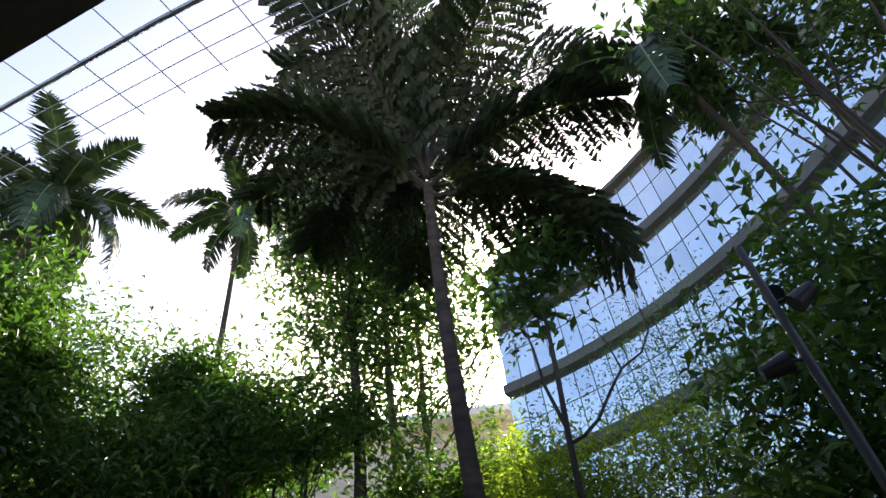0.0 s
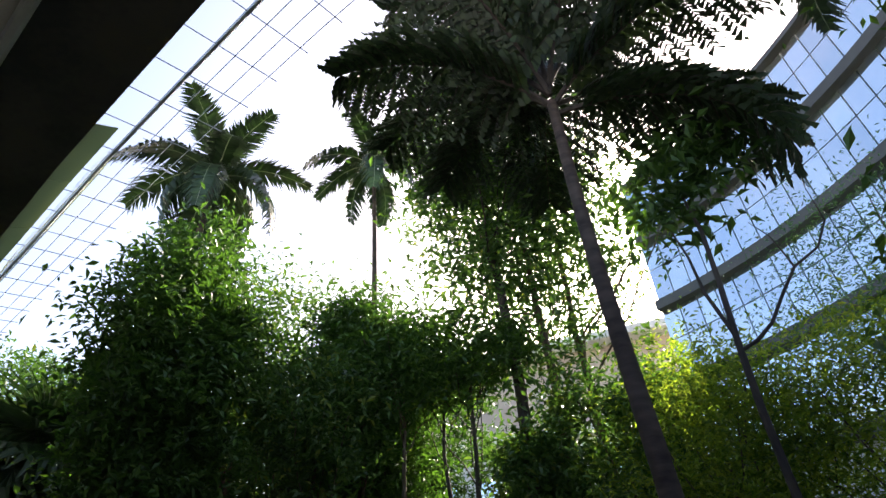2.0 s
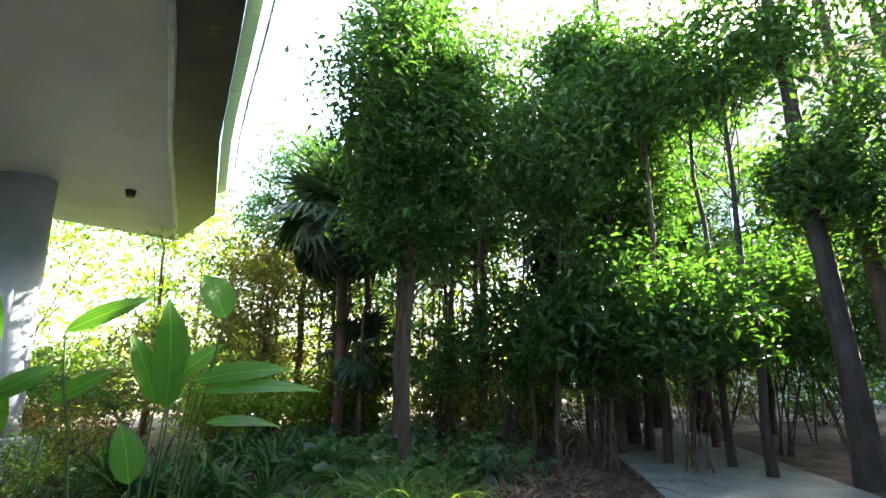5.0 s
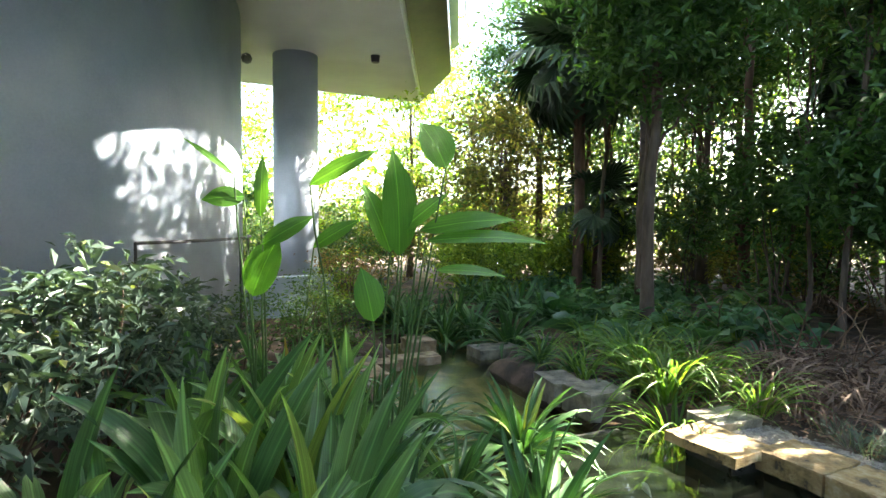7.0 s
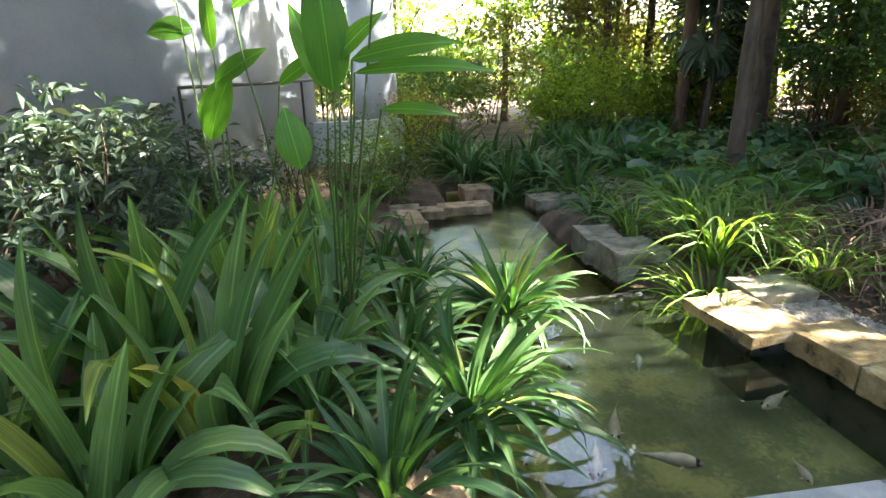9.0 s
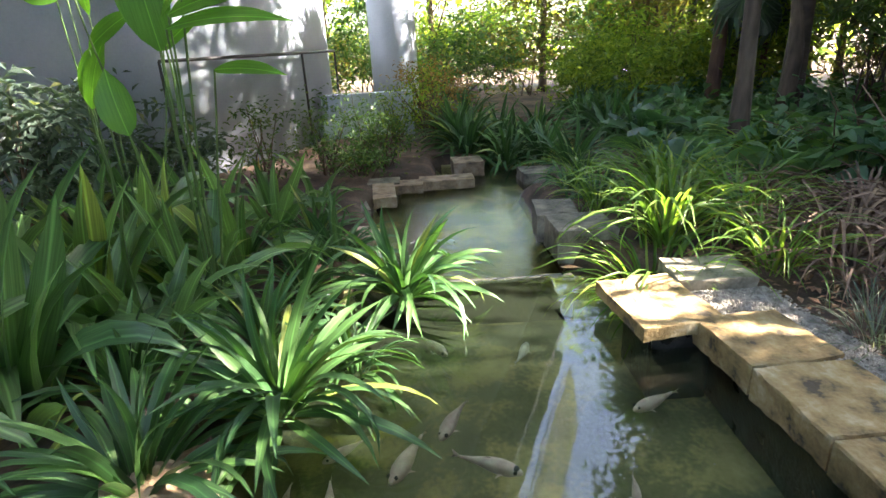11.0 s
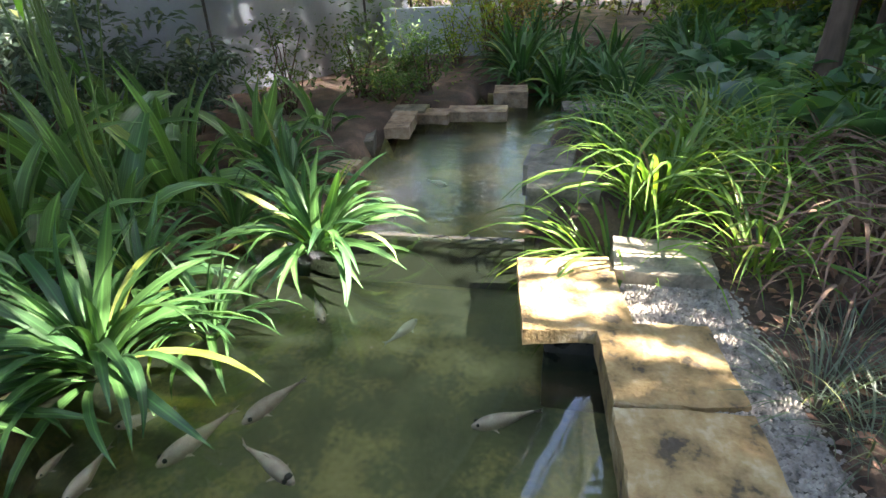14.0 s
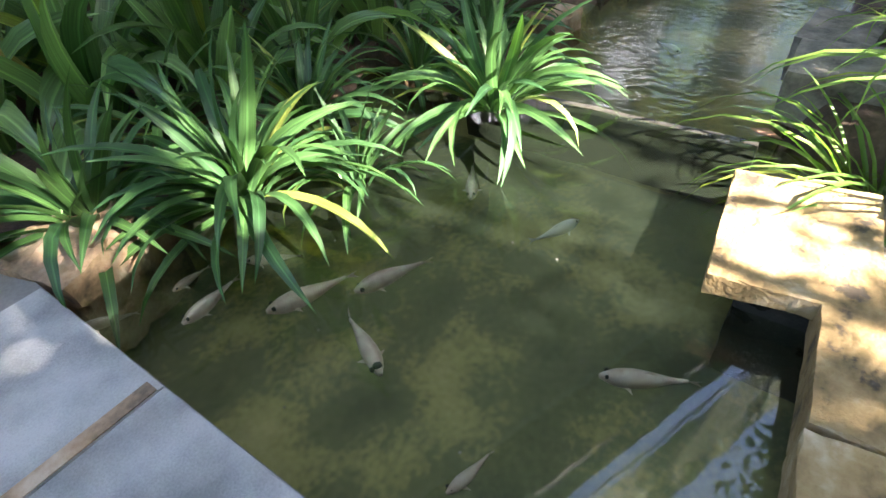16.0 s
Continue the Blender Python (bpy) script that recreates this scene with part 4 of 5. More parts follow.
v2 = tube([(0.05, -0.01, 4.82), (0.26, -0.05, 4.90), (0.47, -0.09, 5.06), (0.68, -0.14, 5.35), (0.80, -0.18, 5.50), (0.93, -0.22, 5.66), (1.23, -0.32, 5.80), (1.42, -0.39, 6.10), (1.40, -0.44, 6.6)], [0.026, 0.025, 0.023, 0.021, 0.02, 0.018, 0.015, 0.012, 0.005], 7)
v3 = tube([(0.93, -0.22, 5.66), (0.90, -0.2, 5.9), (0.84, -0.19, 6.2), (0.70, -0.15, 6.5)], [0.015, 0.012, 0.009, 0.004], 6)
v4 = tube([(0.06, -0.01, 5.0), (-0.10, 0.0, 5.7), (-0.12, 0.05, 6.3), (-0.25, 0.1, 7.1)], [0.03, 0.024, 0.018, 0.008], 7)
V, F = joined([v1, v2, v3, v4])
link("trunk", np_mesh("trunk", V, F, DARKBARK, True), e)
crown_of(e, R(4), (0.15, 0.0, 7.75), (0.95, 0.8, 0.85), 30, 30, 0.22, 0.24, L_DARK, "crown", 0.42)
# This young tree is added: its crown keeps sun off part of the pond.
tree("tree", -1.35, 11.0, 0.1, "young leafy tree beside the taller trunks, added to shade the pond", R(36), 4.6, 0.06, (-0.05, 0), (0, 0, 0.2), (0.75, 0.8, 0.75), 50, 42, 0.22, 0.14, L_MID, BARK, 10)
tree("tree", -6.9, 6.75, 0.1, "leafy tree wrapped in bright green climbers", R(5), 7.0, 0.10, (-0.1, 0.2), (0, 0, -0.6), (1.2, 1.3, 3.2), 160, 72, 0.20, 0.14, L_DARK, BARK, 24)
tree("tree", -9.85, 9.06, 0.1, "slender tree with a straight grey trunk", R(6), 7.6, 0.12, (0.1, 0.3), (0, 0, 0.0), (0.8, 0.9, 1.1), 26, 44, 0.28, 0.14, L_MID, BARK, 18)
tree("tree", -5.6, 11.6, 0.1, "leafy tree with a pointed crown", R(7), 8.4, 0.12, (0.1, 0), (0, 0, -0.6), (1.35, 1.35, 2.8), 130, 80, 0.27, 0.15, L_DARK, BARK, 20)
tree("tree", -11.4, 12.4, 0.1, "tree with a grey-brown trunk under dense leaves", R(8), 6.2, 0.14, (0.2, 0), (0, 0, 0.3), (2.2, 2.2, 2.0), 100, 50, 0.32, 0.16, L_MID, BARK, 16)
tree("tree", -13.2, 15.4, 0.1, "tree with a grey-brown trunk under dense leaves", R(9), 7.5, 0.16, (0.3, 0), (0, 0, 0.6), (2.8, 2.8, 3.2), 100, 50, 0.34, 0.17, L_MID, BARK, 16)
tree("tree", -5.65, 9.4, 0.1, "thin young tree with a bare stem", R(10), 5.2, 0.055, (0.2, 0.1), (0, 0, 0.8), (1.3, 1.3, 1.6), 50, 40, 0.25, 0.15, L_MID, BARK, 10)
tree("tree", -6.6, 9.9, 0.1, "thin young tree with a bare stem", R(11), 5.6, 0.04, (-0.2, 0.1), (0, 0, 0.8), (1.2, 1.2, 1.6), 45, 40, 0.25, 0.15, L_MID, BARK, 10)
# Added tree whose loose crown breaks up the sun on slabs and paving.
tree("tree", 0.45, 11.9, 0.1, "slender tree with loose mid-height branches, added to dapple the sun", R(29), 4.6, 0.08, (-0.3, -0.4), (-0.2, 0, 0.7), (2.1, 1.5, 1.8), 105, 42, 0.24, 0.15, L_MID, BARK, 10)
for q, (x, y) in enumerate(((-8.7, 18.2), (-7.4, 17.4), (-6.5, 18.4), (-10.4, 19.5))):
    tree("tree", x, y, 0.1, "dark thick-stemmed tree wrapped in climbers", R(20 + q), 8.0, 0.30, (0, 0), (0, 0, 0.4), (2.2, 2.2, 3.6), 60, 46, 0.32, 0.16, L_DARK, DARKBARK, 14, group="dark trees beyond the path")
# Crown placed along the sun's rays to shade plants on the near bank.
tree("tree", -3.3, 11.3, 0.1, "slim tree with a small crown high on its stem, placed to shade the near bank", R(37), 7.3, 0.07, (-0.1, 0), (0, 0, 0.2), (1.35, 1.0, 1.0), 30, 36, 0.24, 0.13, L_MID, DARKBARK, 10, first=0.7)
tree("tree", -5.35, 12.4, 0.1, "dark bushy tree filling the space between trunks", R(38), 6.2, 0.09, (0.0, 0), (0, 0, 0.2), (0.95, 0.95, 2.2), 90, 50, 0.26, 0.15, L_DARK, DARKBARK, 10, first=0.5)
tree("tree", -16.2, 10.2, -0.1, "dark leafy tree rising behind the fan palm", R(28), 8.2, 0.14, (0.1, -0.1), (0.0, 0, 0.0), (2.0, 2.0, 2.4), 100, 46, 0.24, 0.15, L_DARK, BARK, 12, first=0.6)
# Added tree: its high crown holds sun patches off the curved wall.
tree("tree", -9.2, 11.4, 0.1, "tall leafy tree added to shade the wall", R(41), 9.6, 0.12, (0.1, 0), (0, 0, 0.4), (1.8, 1.4, 1.8), 64, 34, 0.32, 0.16, L_MID, REDBARK, 18, first=0.5)
# Two crowns added as sun blockers over the strap-leaved plants and path.
tree("tree", -2.5, 10.7, 0.1, "slim tree with dense leaves high on its stem, placed to shade the plants", R(42), 6.8, 0.08, (-0.1, 0), (0, 0, 0.5), (1.7, 1.0, 1.0), 50, 40, 0.26, 0.15, L_DARK, DARKBARK, 12, first=0.6)
tree("tree", -4.3, 10.9, 0.1, "slim tree with dense leaves high on its stem, placed to shade the plants", R(43), 6.9, 0.08, (0.1, 0), (0, 0, 0.6), (1.4, 1.0, 1.0), 34, 40, 0.26, 0.15, L_DARK, BARK, 12, first=0.6)
tree("tree", -8.0, 15.2, 0.1, "broad dark tree behind the palms", R(44), 7.0, 0.2, (0, 0), (0, 0, 0.0), (2.6, 1.8, 3.2), 120, 50, 0.34, 0.19, L_DARK, DARKBARK, 14)
tree("tree", 4.7, 4.9, 0.0, "dark-leaved tree with low branches", R(12), 3.6, 0.09, (0.2, 0), (0, 0, 0.2), (1.7, 1.5, 2.3), 130, 45, 0.24, 0.15, L_DARK, DARKBARK, 20)
tree("tree", 6.2, 4.6, 0.0, "tall dark-leaved tree arching overhead", R(13), 8.6, 0.13, (-0.3, -0.2), (0.2, -0.3, 0.9), (2.4, 1.6, 1.1), 52, 45, 0.28, 0.15, L_DARK, DARKBARK, 22)
tree("tree", 3.7, 8.6, 0.0, "feathery yellow-green young tree", R(14), 3.4, 0.05, (0.1, 0), (0, 0, 0.8), (1.5, 1.3, 1.7), 90, 60, 0.26, 0.09, L_YELLOW, BARK, 16, 0.3)
tree("tree", 1.5, 9.4, 0.0, "feathery yellow-green young tree", R(33), 4.2, 0.05, (0.1, 0), (0, 0, 0.3), (1.3, 1.2, 2.2), 90, 60, 0.28, 0.09, L_YELLOW, BARK, 12, 0.3)
tree("tree", 2.3, 9.6, 0.0, "feathery yellow-green young tree", R(15), 3.6, 0.05, (-0.1, 0), (0, 0, 0.4), (1.3, 1.2, 2.0), 80, 60, 0.26, 0.09, L_YELLOW, BARK, 16, 0.3)
tree("tree", 5.4, 10.5, 0.0, "airy tree with small pale leaves", R(16), 6.0, 0.08, (0, 0), (0, 0, 1.0), (2.2, 1.6, 2.4), 70, 60, 0.34, 0.08, L_FERN, BARK, 18, 0.3)
tree("tree", 1.2, 15.5, 0.0, "leafy tree among the slender trunks", R(17), 5.0, 0.12, (0, 0), (0, 0, 0.4), (2.4, 2.0, 3.0), 90, 50, 0.32, 0.16, L_MID, BARK, 14)
tree("tree", -4.6, 18.6, 0.0, "leafy tree among the slender trunks", R(18), 5.0, 0.12, (0, 0), (0, 0, -0.2), (2.6, 2.2, 3.0), 100, 50, 0.32, 0.16, L_MID, BARK, 14)
tree("tree", -1.8, 19.5, 0.0, "leafy tree among the slender trunks", R(19), 4.4, 0.12, (0, 0), (0, 0, 0.0), (2.4, 2.0, 2.8), 90, 50, 0.32, 0.16, L_DARK, BARK, 14)
for q, (x, y, h, w, m) in enumerate(((-20.5, 7.0, 6.4, 2.8, L_YELLOW), (-22.0, 3.2, 6.6, 2.8, L_YELLOW), (-24.5, 10.0, 7.0, 3.0, L_MID), (-19.0, 10.8, 5.0, 2.6, L_AUTUMN),
                                     (-17.0, 14.0, 5.5, 2.6, L_MID), (-21.5, 15.0, 6.5, 3.2, L_AUTUMN), (-17.5, 19.5, 6.5, 3.2, L_YELLOW), (-13.0, 22.0, 6.5, 3.2, L_MID),
                                     (-24.0, -1.0, 6.4, 2.8, L_YELLOW), (-16.4, 9.0, 4.4, 1.7, L_AUTUMN), (-9.0, 25.0, 6.0, 3.4, L_MID), (-14.8, 12.0, 4.5, 2.0, L_MID))):
    tree("tree", x, y, -0.1, {"yellow_green_leaf": "sunlit garden tree with yellow-green leaves", "olive_brown_leaf": "sunlit garden tree with olive-brown leaves"}.get(m.name, "garden tree with mid-green leaves"), R(60 + q), h, 0.12,
         (0, 0), (0, 0, -0.4), (w, w, h * 0.62), 66, 36, 0.34, 0.17, m, BARK, 14, group="trees closing the garden", first=0.2)


# ---- understory and background leaves ----
def shrub(name, x, y, label, rng, h, w, clumps, per, size, mat, category="shrub", group="", stems=7, spread=0.14, width=0.42, stem_mat=None, lift=0.1):
    """Several thin stems from the ground and a loose cover of leaves."""
    z = gz(x, y)
    e = thing(name, x, y, z, label, category, group)
    c = crown_of(e, rng, (0, 0, h * (0.5 + lift / 2)), (w, w, h * (0.5 - lift / 2)), clumps, per, spread, size, mat, "foliage", width)
    chunks = []
    for q in c[rng.permutation(len(c))[:stems]]:
        b = np.array([rng.normal(0, w * 0.15), rng.normal(0, w * 0.15), -0.08])
        chunks.append(tube(bend(b, q, 0.06, 5, 0.02, rng), np.linspace(0.012 + h * 0.003, 0.004, 5), 5))
    V, F = joined(chunks)
    link("branchwork", np_mesh("branchwork", V, F, stem_mat or BARK), e)
    return e


g = "shrubs under the trees"
for q, (x, y, h, w, m) in enumerate(((-7.6, 10.4, 4.2, 1.0, L_DARK), (-5.0, 9.9, 4.6, 1.0, L_DARK), (-8.2, 12.6, 4.6, 1.2, L_DARK), (-10.2, 10.8, 3.2, 1.0, L_MID), (-4.9, 15.6, 4.0, 1.5, L_DARK),
                                     (-7.4, 15.4, 4.4, 1.5, L_MID), (-10.8, 15.8, 2.6, 1.4, L_YELLOW), (-13.6, 11.0, 2.4, 1.2, L_YELLOW), (-15.4, 16.5, 2.8, 1.8, L_YELLOW), (-12.4, 18.8, 3.0, 1.8, L_YELLOW),
                                     (-2.6, 17.0, 4.4, 1.6, L_DARK), (0.8, 17.4, 4.6, 1.8, L_MID), (3.2, 12.6, 4.6, 1.7, L_YELLOW), (5.8, 7.6, 4.2, 1.6, L_DARK), (7.2, 9.6, 4.4, 1.8, L_MID),
                                     (2.9, 5.6, 2.6, 0.9, L_MID), (6.3, 2.6, 4.5, 1.4, L_DARK), (-3.6, 21.5, 4.8, 2.2, L_DARK), (-15.2, 21.0, 3.6, 2.2, L_YELLOW), (2.4, 21.0, 6.0, 2.6, L_DARK))):
    shrub("shrub", x, y, "tall shrub with dark leaves" if m is L_DARK else ("tall shrub with yellow-green leaves" if m is L_YELLOW else "tall shrub with mid-green leaves"), R(200 + q), h, w, 62, 40, 0.19, m, "shrub", g, 9, 0.24, lift=0.36)
g = "sunlit shrubs closing the garden"
for q in range(26):
    rr = R(300 + q)
    x, y = -17.5 - 9 * rr.uniform(), -1.5 + q * 0.95 + rr.uniform(-0.8, 0.8)
    if q > 17:
        x, y = -16 + (q - 17) * 2.3, 23.5 + rr.uniform(-1, 1.5)
    m = (L_YELLOW, L_AUTUMN, L_MID, L_MID)[q % 4]
    shrub("shrub", x, y, "sunlit yellow-green shrub beneath the trees" if m is L_YELLOW else ("olive-brown shrub catching the sun" if m is L_AUTUMN else "green shrub closing the garden"), rr, rr.uniform(1.8, 4.2), rr.uniform(1.2, 2.0), 50, 38, 0.21, m, "shrub", g, 6, 0.28)

for q in range(22):
    rr = R(340 + q)
    x, y = -17.0 + 11.5 * rr.uniform(), 11.5 + 8.5 * rr.uniform()
    if q % 3 == 0:
        x, y = -15.5 + rr.uniform(0, 3.0), 6.8 + 5 * rr.uniform()
    if x + 0.75 * (y - 12) > -7.6 and y < 16.5:
        continue
    m = (L_YELLOW, L_MID, L_AUTUMN)[q % 3]
    shrub("shrub", x, y, "low sunlit shrub between the tree trunks", rr, rr.uniform(1.2, 2.6), rr.uniform(0.9, 1.5), 46, 34, 0.17, m, "shrub", "low shrubs between the trunks", 8, 0.24)

# slender stems standing close together beyond the stream
for q in range(18):
    rr = R(900 + q)
    x, y = -11.5 - 8.5 * rr.uniform(), 8.8 + 9.0 * rr.uniform()
    if x + 0.75 * (y - 12) > -8.4:
        continue
    tree("tree", x, y, 0.0, "slender bare-stemmed tree in the thicket beyond the stream", rr, rr.uniform(4.5, 7.5), rr.uniform(0.05, 0.10), (rr.uniform(-0.5, 0.5), rr.uniform(-0.3, 0.3)), (0, 0, 0.3),
         (1.0, 1.0, 1.0), 12, 16, 0.24, 0.15, (L_MID, L_DARK, L_AUTUMN)[q % 3], (BARK, REDBARK)[q % 2], 8, first=0.55, group="slender stems beyond the stream")
# The last two bushes are added to shade the dry grass bank.
for q, (x, y, h, w) in enumerate(((-6.6, 13.2, 4.6, 1.4), (-3.2, 13.6, 4.4, 1.3), (-3.6, 10.3, 3.5, 1.2), (-5.3, 10.1, 3.4, 1.0))):
    shrub("shrub", x, y, "dense dark bush filling the space under the trees", R(930 + q), h, w, 84, 60, 0.21, L_DARK, "shrub", "dense dark bushes", 8, 0.28, lift=0.42)

# far woods that close the garden
rng = np.random.default_rng(77)
n = 6500
th = rng.uniform(radians(20), radians(205), n)
rad = rng.uniform(30, 38, n)
hh = rng.uniform(0, 1, n) ** 1.1 * (8 + 2.5 * np.sin(th * 9) + 1.5 * np.sin(th * 23))
pos = np.stack([-4 + rad * np.cos(th), 3 + rad * np.sin(th), hh - 0.2], 1)
V, F = leaves(pos, 0.75, rng, 0.6, 0.3)
tagged(link("far_woods", np_mesh("far_woods", V, F, L_YELLOW)), "far belt of sunlit trees closing off the garden", "woods", kind="stuff")


# ---- leaf kinds for the plants by the water ----
def ribbon(name, length, width, el0, droop, mat, segs=7, fold=0.22, shape=0.5, twist=0.0, base=0.35):
    """A long leaf from the origin along +x: rises at el0 degrees, bends over by droop degrees, folded along its midrib."""
    t = np.linspace(0, 1, segs + 1)
    el = np.radians(el0 - droop * t ** 1.35)
    step = length / segs
    P = np.zeros((segs + 1, 3))
    for q in range(segs):
        a = (el[q] + el[q + 1]) / 2
        P[q + 1] = P[q] + step * np.array([math.cos(a), 0, math.sin(a)])
    w = width * (base + (1 - base) * np.sin(np.pi * np.clip(t, 0, 1) ** shape) ** 0.8) * np.where(t > 0.72, np.sqrt(np.clip((1 - t) / 0.28, 0, 1)), 1)
    N = np.stack([-np.sin(el), 0 * el, np.cos(el)], 1)
    tw = np.radians(twist) * t
    side = np.stack([0 * t, np.cos(tw), np.sin(tw)], 1)
    Lft, Rgt = P + side * w[:, None] * 0.5 + N * (fold * w)[:, None], P - side * w[:, None] * 0.5 + N * (fold * w)[:, None]
    V = np.concatenate([Lft, P, Rgt])
    k = np.arange(segs)
    m = segs + 1
    F = np.concatenate([np.stack([k, k + 1, k + 1 + m, k + m], 1), np.stack([k + m, k + 1 + m, k + 1 + 2 * m, k + 2 * m], 1)])
    return np_mesh(name, V, F, mat, True)


STRAPS = [ribbon("strap_leaf", 0.66, 0.053, e, d, L_STRAP, 7, 0.18, 0.55) for e, d in ((86, 35), (78, 60), (68, 80), (58, 95), (46, 95), (34, 85), (20, 70), (60, 140))]
BLADES = [ribbon("blade_leaf", l, w, e, d, L_BLADE, 8, 0.20, 0.62, tw, 0.25) for l, w, e, d, tw in
          ((1.2, 0.15, 88, 26, 25), (1.1, 0.17, 82, 60, -35), (1.12, 0.15, 75, 95, 30), (1.0, 0.16, 68, 130, 45), (0.9, 0.14, 86, 40, -25), (1.0, 0.15, 60, 115, -45), (0.8, 0.14, 75, 145, 25), (0.7, 0.13, 50, 70, -30))]
GRASSES = [ribbon("grass_leaf", l * 1.45, 0.026, e, d, L_GRASS, 7, 0.2, 0.5) for l, e, d in ((0.75, 80, 110), (0.85, 72, 130), (0.7, 60, 120), (0.8, 84, 140), (0.6, 48, 110), (0.65, 70, 60))]


def clump(name, x, y, z, label, category, kinds, count, seed, scale=1.0, group="", spread=0.05, names="leaf", flat=0.0):
    """A rosette: each leaf is a part of its own, turned round the heart, the outer ones hanging lower."""
    rng = np.random.default_rng(seed)
    e = thing(name, x, y, z, label, category, group)
    for q in range(count):
        k = min(len(kinds) - 1, int(len(kinds) * ((q + 0.5) / count) ** (1.0 + flat)))
        a = q * 137.5 + rng.uniform(-25, 25)
        r = spread * math.sqrt(q / count)
        m = pose(r * math.cos(radians(a)), r * math.sin(radians(a)), rng.uniform(-0.04, 0.02), 0, 0, a) @ pose(0, 0, 0, rng.uniform(-25, 25), rng.uniform(-10, 10), 0)
        link(names, kinds[k], e, m @ Matrix.Scale(scale * rng.uniform(0.8, 1.15), 4))
    return e


# strap-leaved clumps along the pond
lab = "strap-leaved green plant arching over the pond water"
for q, (x, y, sc, n) in enumerate(((-2.57, 2.30, 1.18, 76), (-3.86, 2.86, 1.08, 72), (-2.06, 1.86, 1.05, 60), (-3.25, 2.02, 0.95, 56))):
    clump("strap_leaf_plant", x, y, -0.12, lab, "plant", STRAPS, n, 400 + q, sc, "strap-leaved plants by the pond", 0.09)
for q, (x, y, sc, n) in enumerate(((-4.75, 2.25, 0.95, 44), (-4.2, 2.05, 0.9, 40), (-5.3, 1.95, 0.9, 40), (-3.6, 1.5, 0.9, 40), (-2.7, 1.5, 0.9, 40), (-6.7, 4.7, 0.75, 40), (-6.1, 4.85, 0.8, 40), (-4.6, 1.5, 0.85, 36), (-3.0, 2.6, 0.7, 30))):
    clump("strap_leaf_plant", x, y, max(-0.2, gz(x, y)), "strap-leaved green plant beside the water", "plant", STRAPS, n, 420 + q, sc, "strap-leaved plants by the pond", 0.08)
rng = np.random.default_rng(9)
for q, (x, y) in enumerate(((-9.9, 3.7), (-9.5, 4.3), (-9.6, 4.95), (-10.4, 3.6), (-10.3, 4.5), (-11.0, 3.5), (-11.2, 4.4), (-10.4, 6.3), (-11.1, 6.4), (-11.9, 6.3), (-9.5, 6.5), (-12.6, 6.9), (-13.3, 6.4), (-12.2, 3.8), (-10.9, 5.1), (-8.6, 5.2), (-14.2, 6.8), (-13.0, 4.0))):
    clump("strap_leaf_plant", x, y, max(-0.40, gz(x, y)), "dark green strap-leaved plant on the stream bank", "plant", STRAPS, 52, 440 + q, rng.uniform(1.15, 1.5), "dark clumps on the far bank", 0.14)

# broad upright blades on the near bank
lab = "clump of broad upright pointed green leaves"
for q, (x, y, sc, n) in enumerate(((-2.15, 0.62, 1.0, 22), (-2.55, 1.02, 1.02, 24), (-2.95, 0.55, 1.08, 24), (-3.35, 1.0, 1.0, 22), (-2.35, 0.15, 0.95, 20), (-3.75, 1.45, 0.85, 20), (-3.1, 1.45, 0.72, 18))):
    clump("broad_leaf_plant", x, y, gz(x, y), lab, "plant", BLADES, n, 460 + q, sc, "broad-leaved plants on the near bank", 0.22, "leaf", 0.2)
for q, (x, y, sc, n) in enumerate(((-3.6, 0.4, 1.0, 18), (-4.2, 0.9, 1.05, 18), (-4.6, 0.3, 1.0, 18), (-4.4, 1.5, 0.9, 16), (-5.1, 1.0, 0.95, 16), (-5.3, 0.3, 0.95, 16), (-5.6, 1.5, 0.75, 14), (-2.9, -0.2, 0.95, 16), (-1.9, -0.2, 0.85, 14), (-6.2, 1.3, 0.7, 14), (-6.6, 1.7, 0.6, 12))):
    clump("broad_leaf_plant", x, y, gz(x, y), lab, "plant", BLADES, n, 480 + q, sc, "broad-leaved plants on the near bank", 0.2)

# tall plant with paddle leaves on long stems
def paddle_plant(x, y, label, rows, seed, facing):
    """Paddle leaves on long thin stems: each row is the leaf's foot, its tip and its width."""
    z = gz(x, y) - 0.1
    e = thing("paddle_leaf_plant", x, y, z, label, "plant", "paddle-leaved plants on the near bank")
    for q, (foot, tip, width) in enumerate(rows):
        foot, tip = Vector(foot) - Vector((x, y, z)), Vector(tip) - Vector((x, y, z))
        rng = np.random.default_rng(seed + q)
        v, f = tube(bend((foot.x * 0.3 + rng.normal(0, 0.04), foot.y * 0.3 + rng.normal(0, 0.04), -0.05), foot, 0.0, 8, 0.008, rng), np.linspace(0.012, 0.0055, 8), 6)
        st = link("stem", np_mesh("stem", v, f, STEMGREEN, True), e)
        along = (tip - foot).normalized()
        across = (Vector(facing) + Vector(rng.normal(0, 0.22, 3))).cross(along).normalized()
        m = Matrix((along, across, along.cross(across))).transposed().to_4x4()
        m.translation = foot
        link("leaf", ribbon("paddle", (tip - foot).length * 1.04, width, 10, 24, L_PADDLE, 10, 0.09, 0.8, rng.uniform(-14, 14), 0.10), st, m)
    return e


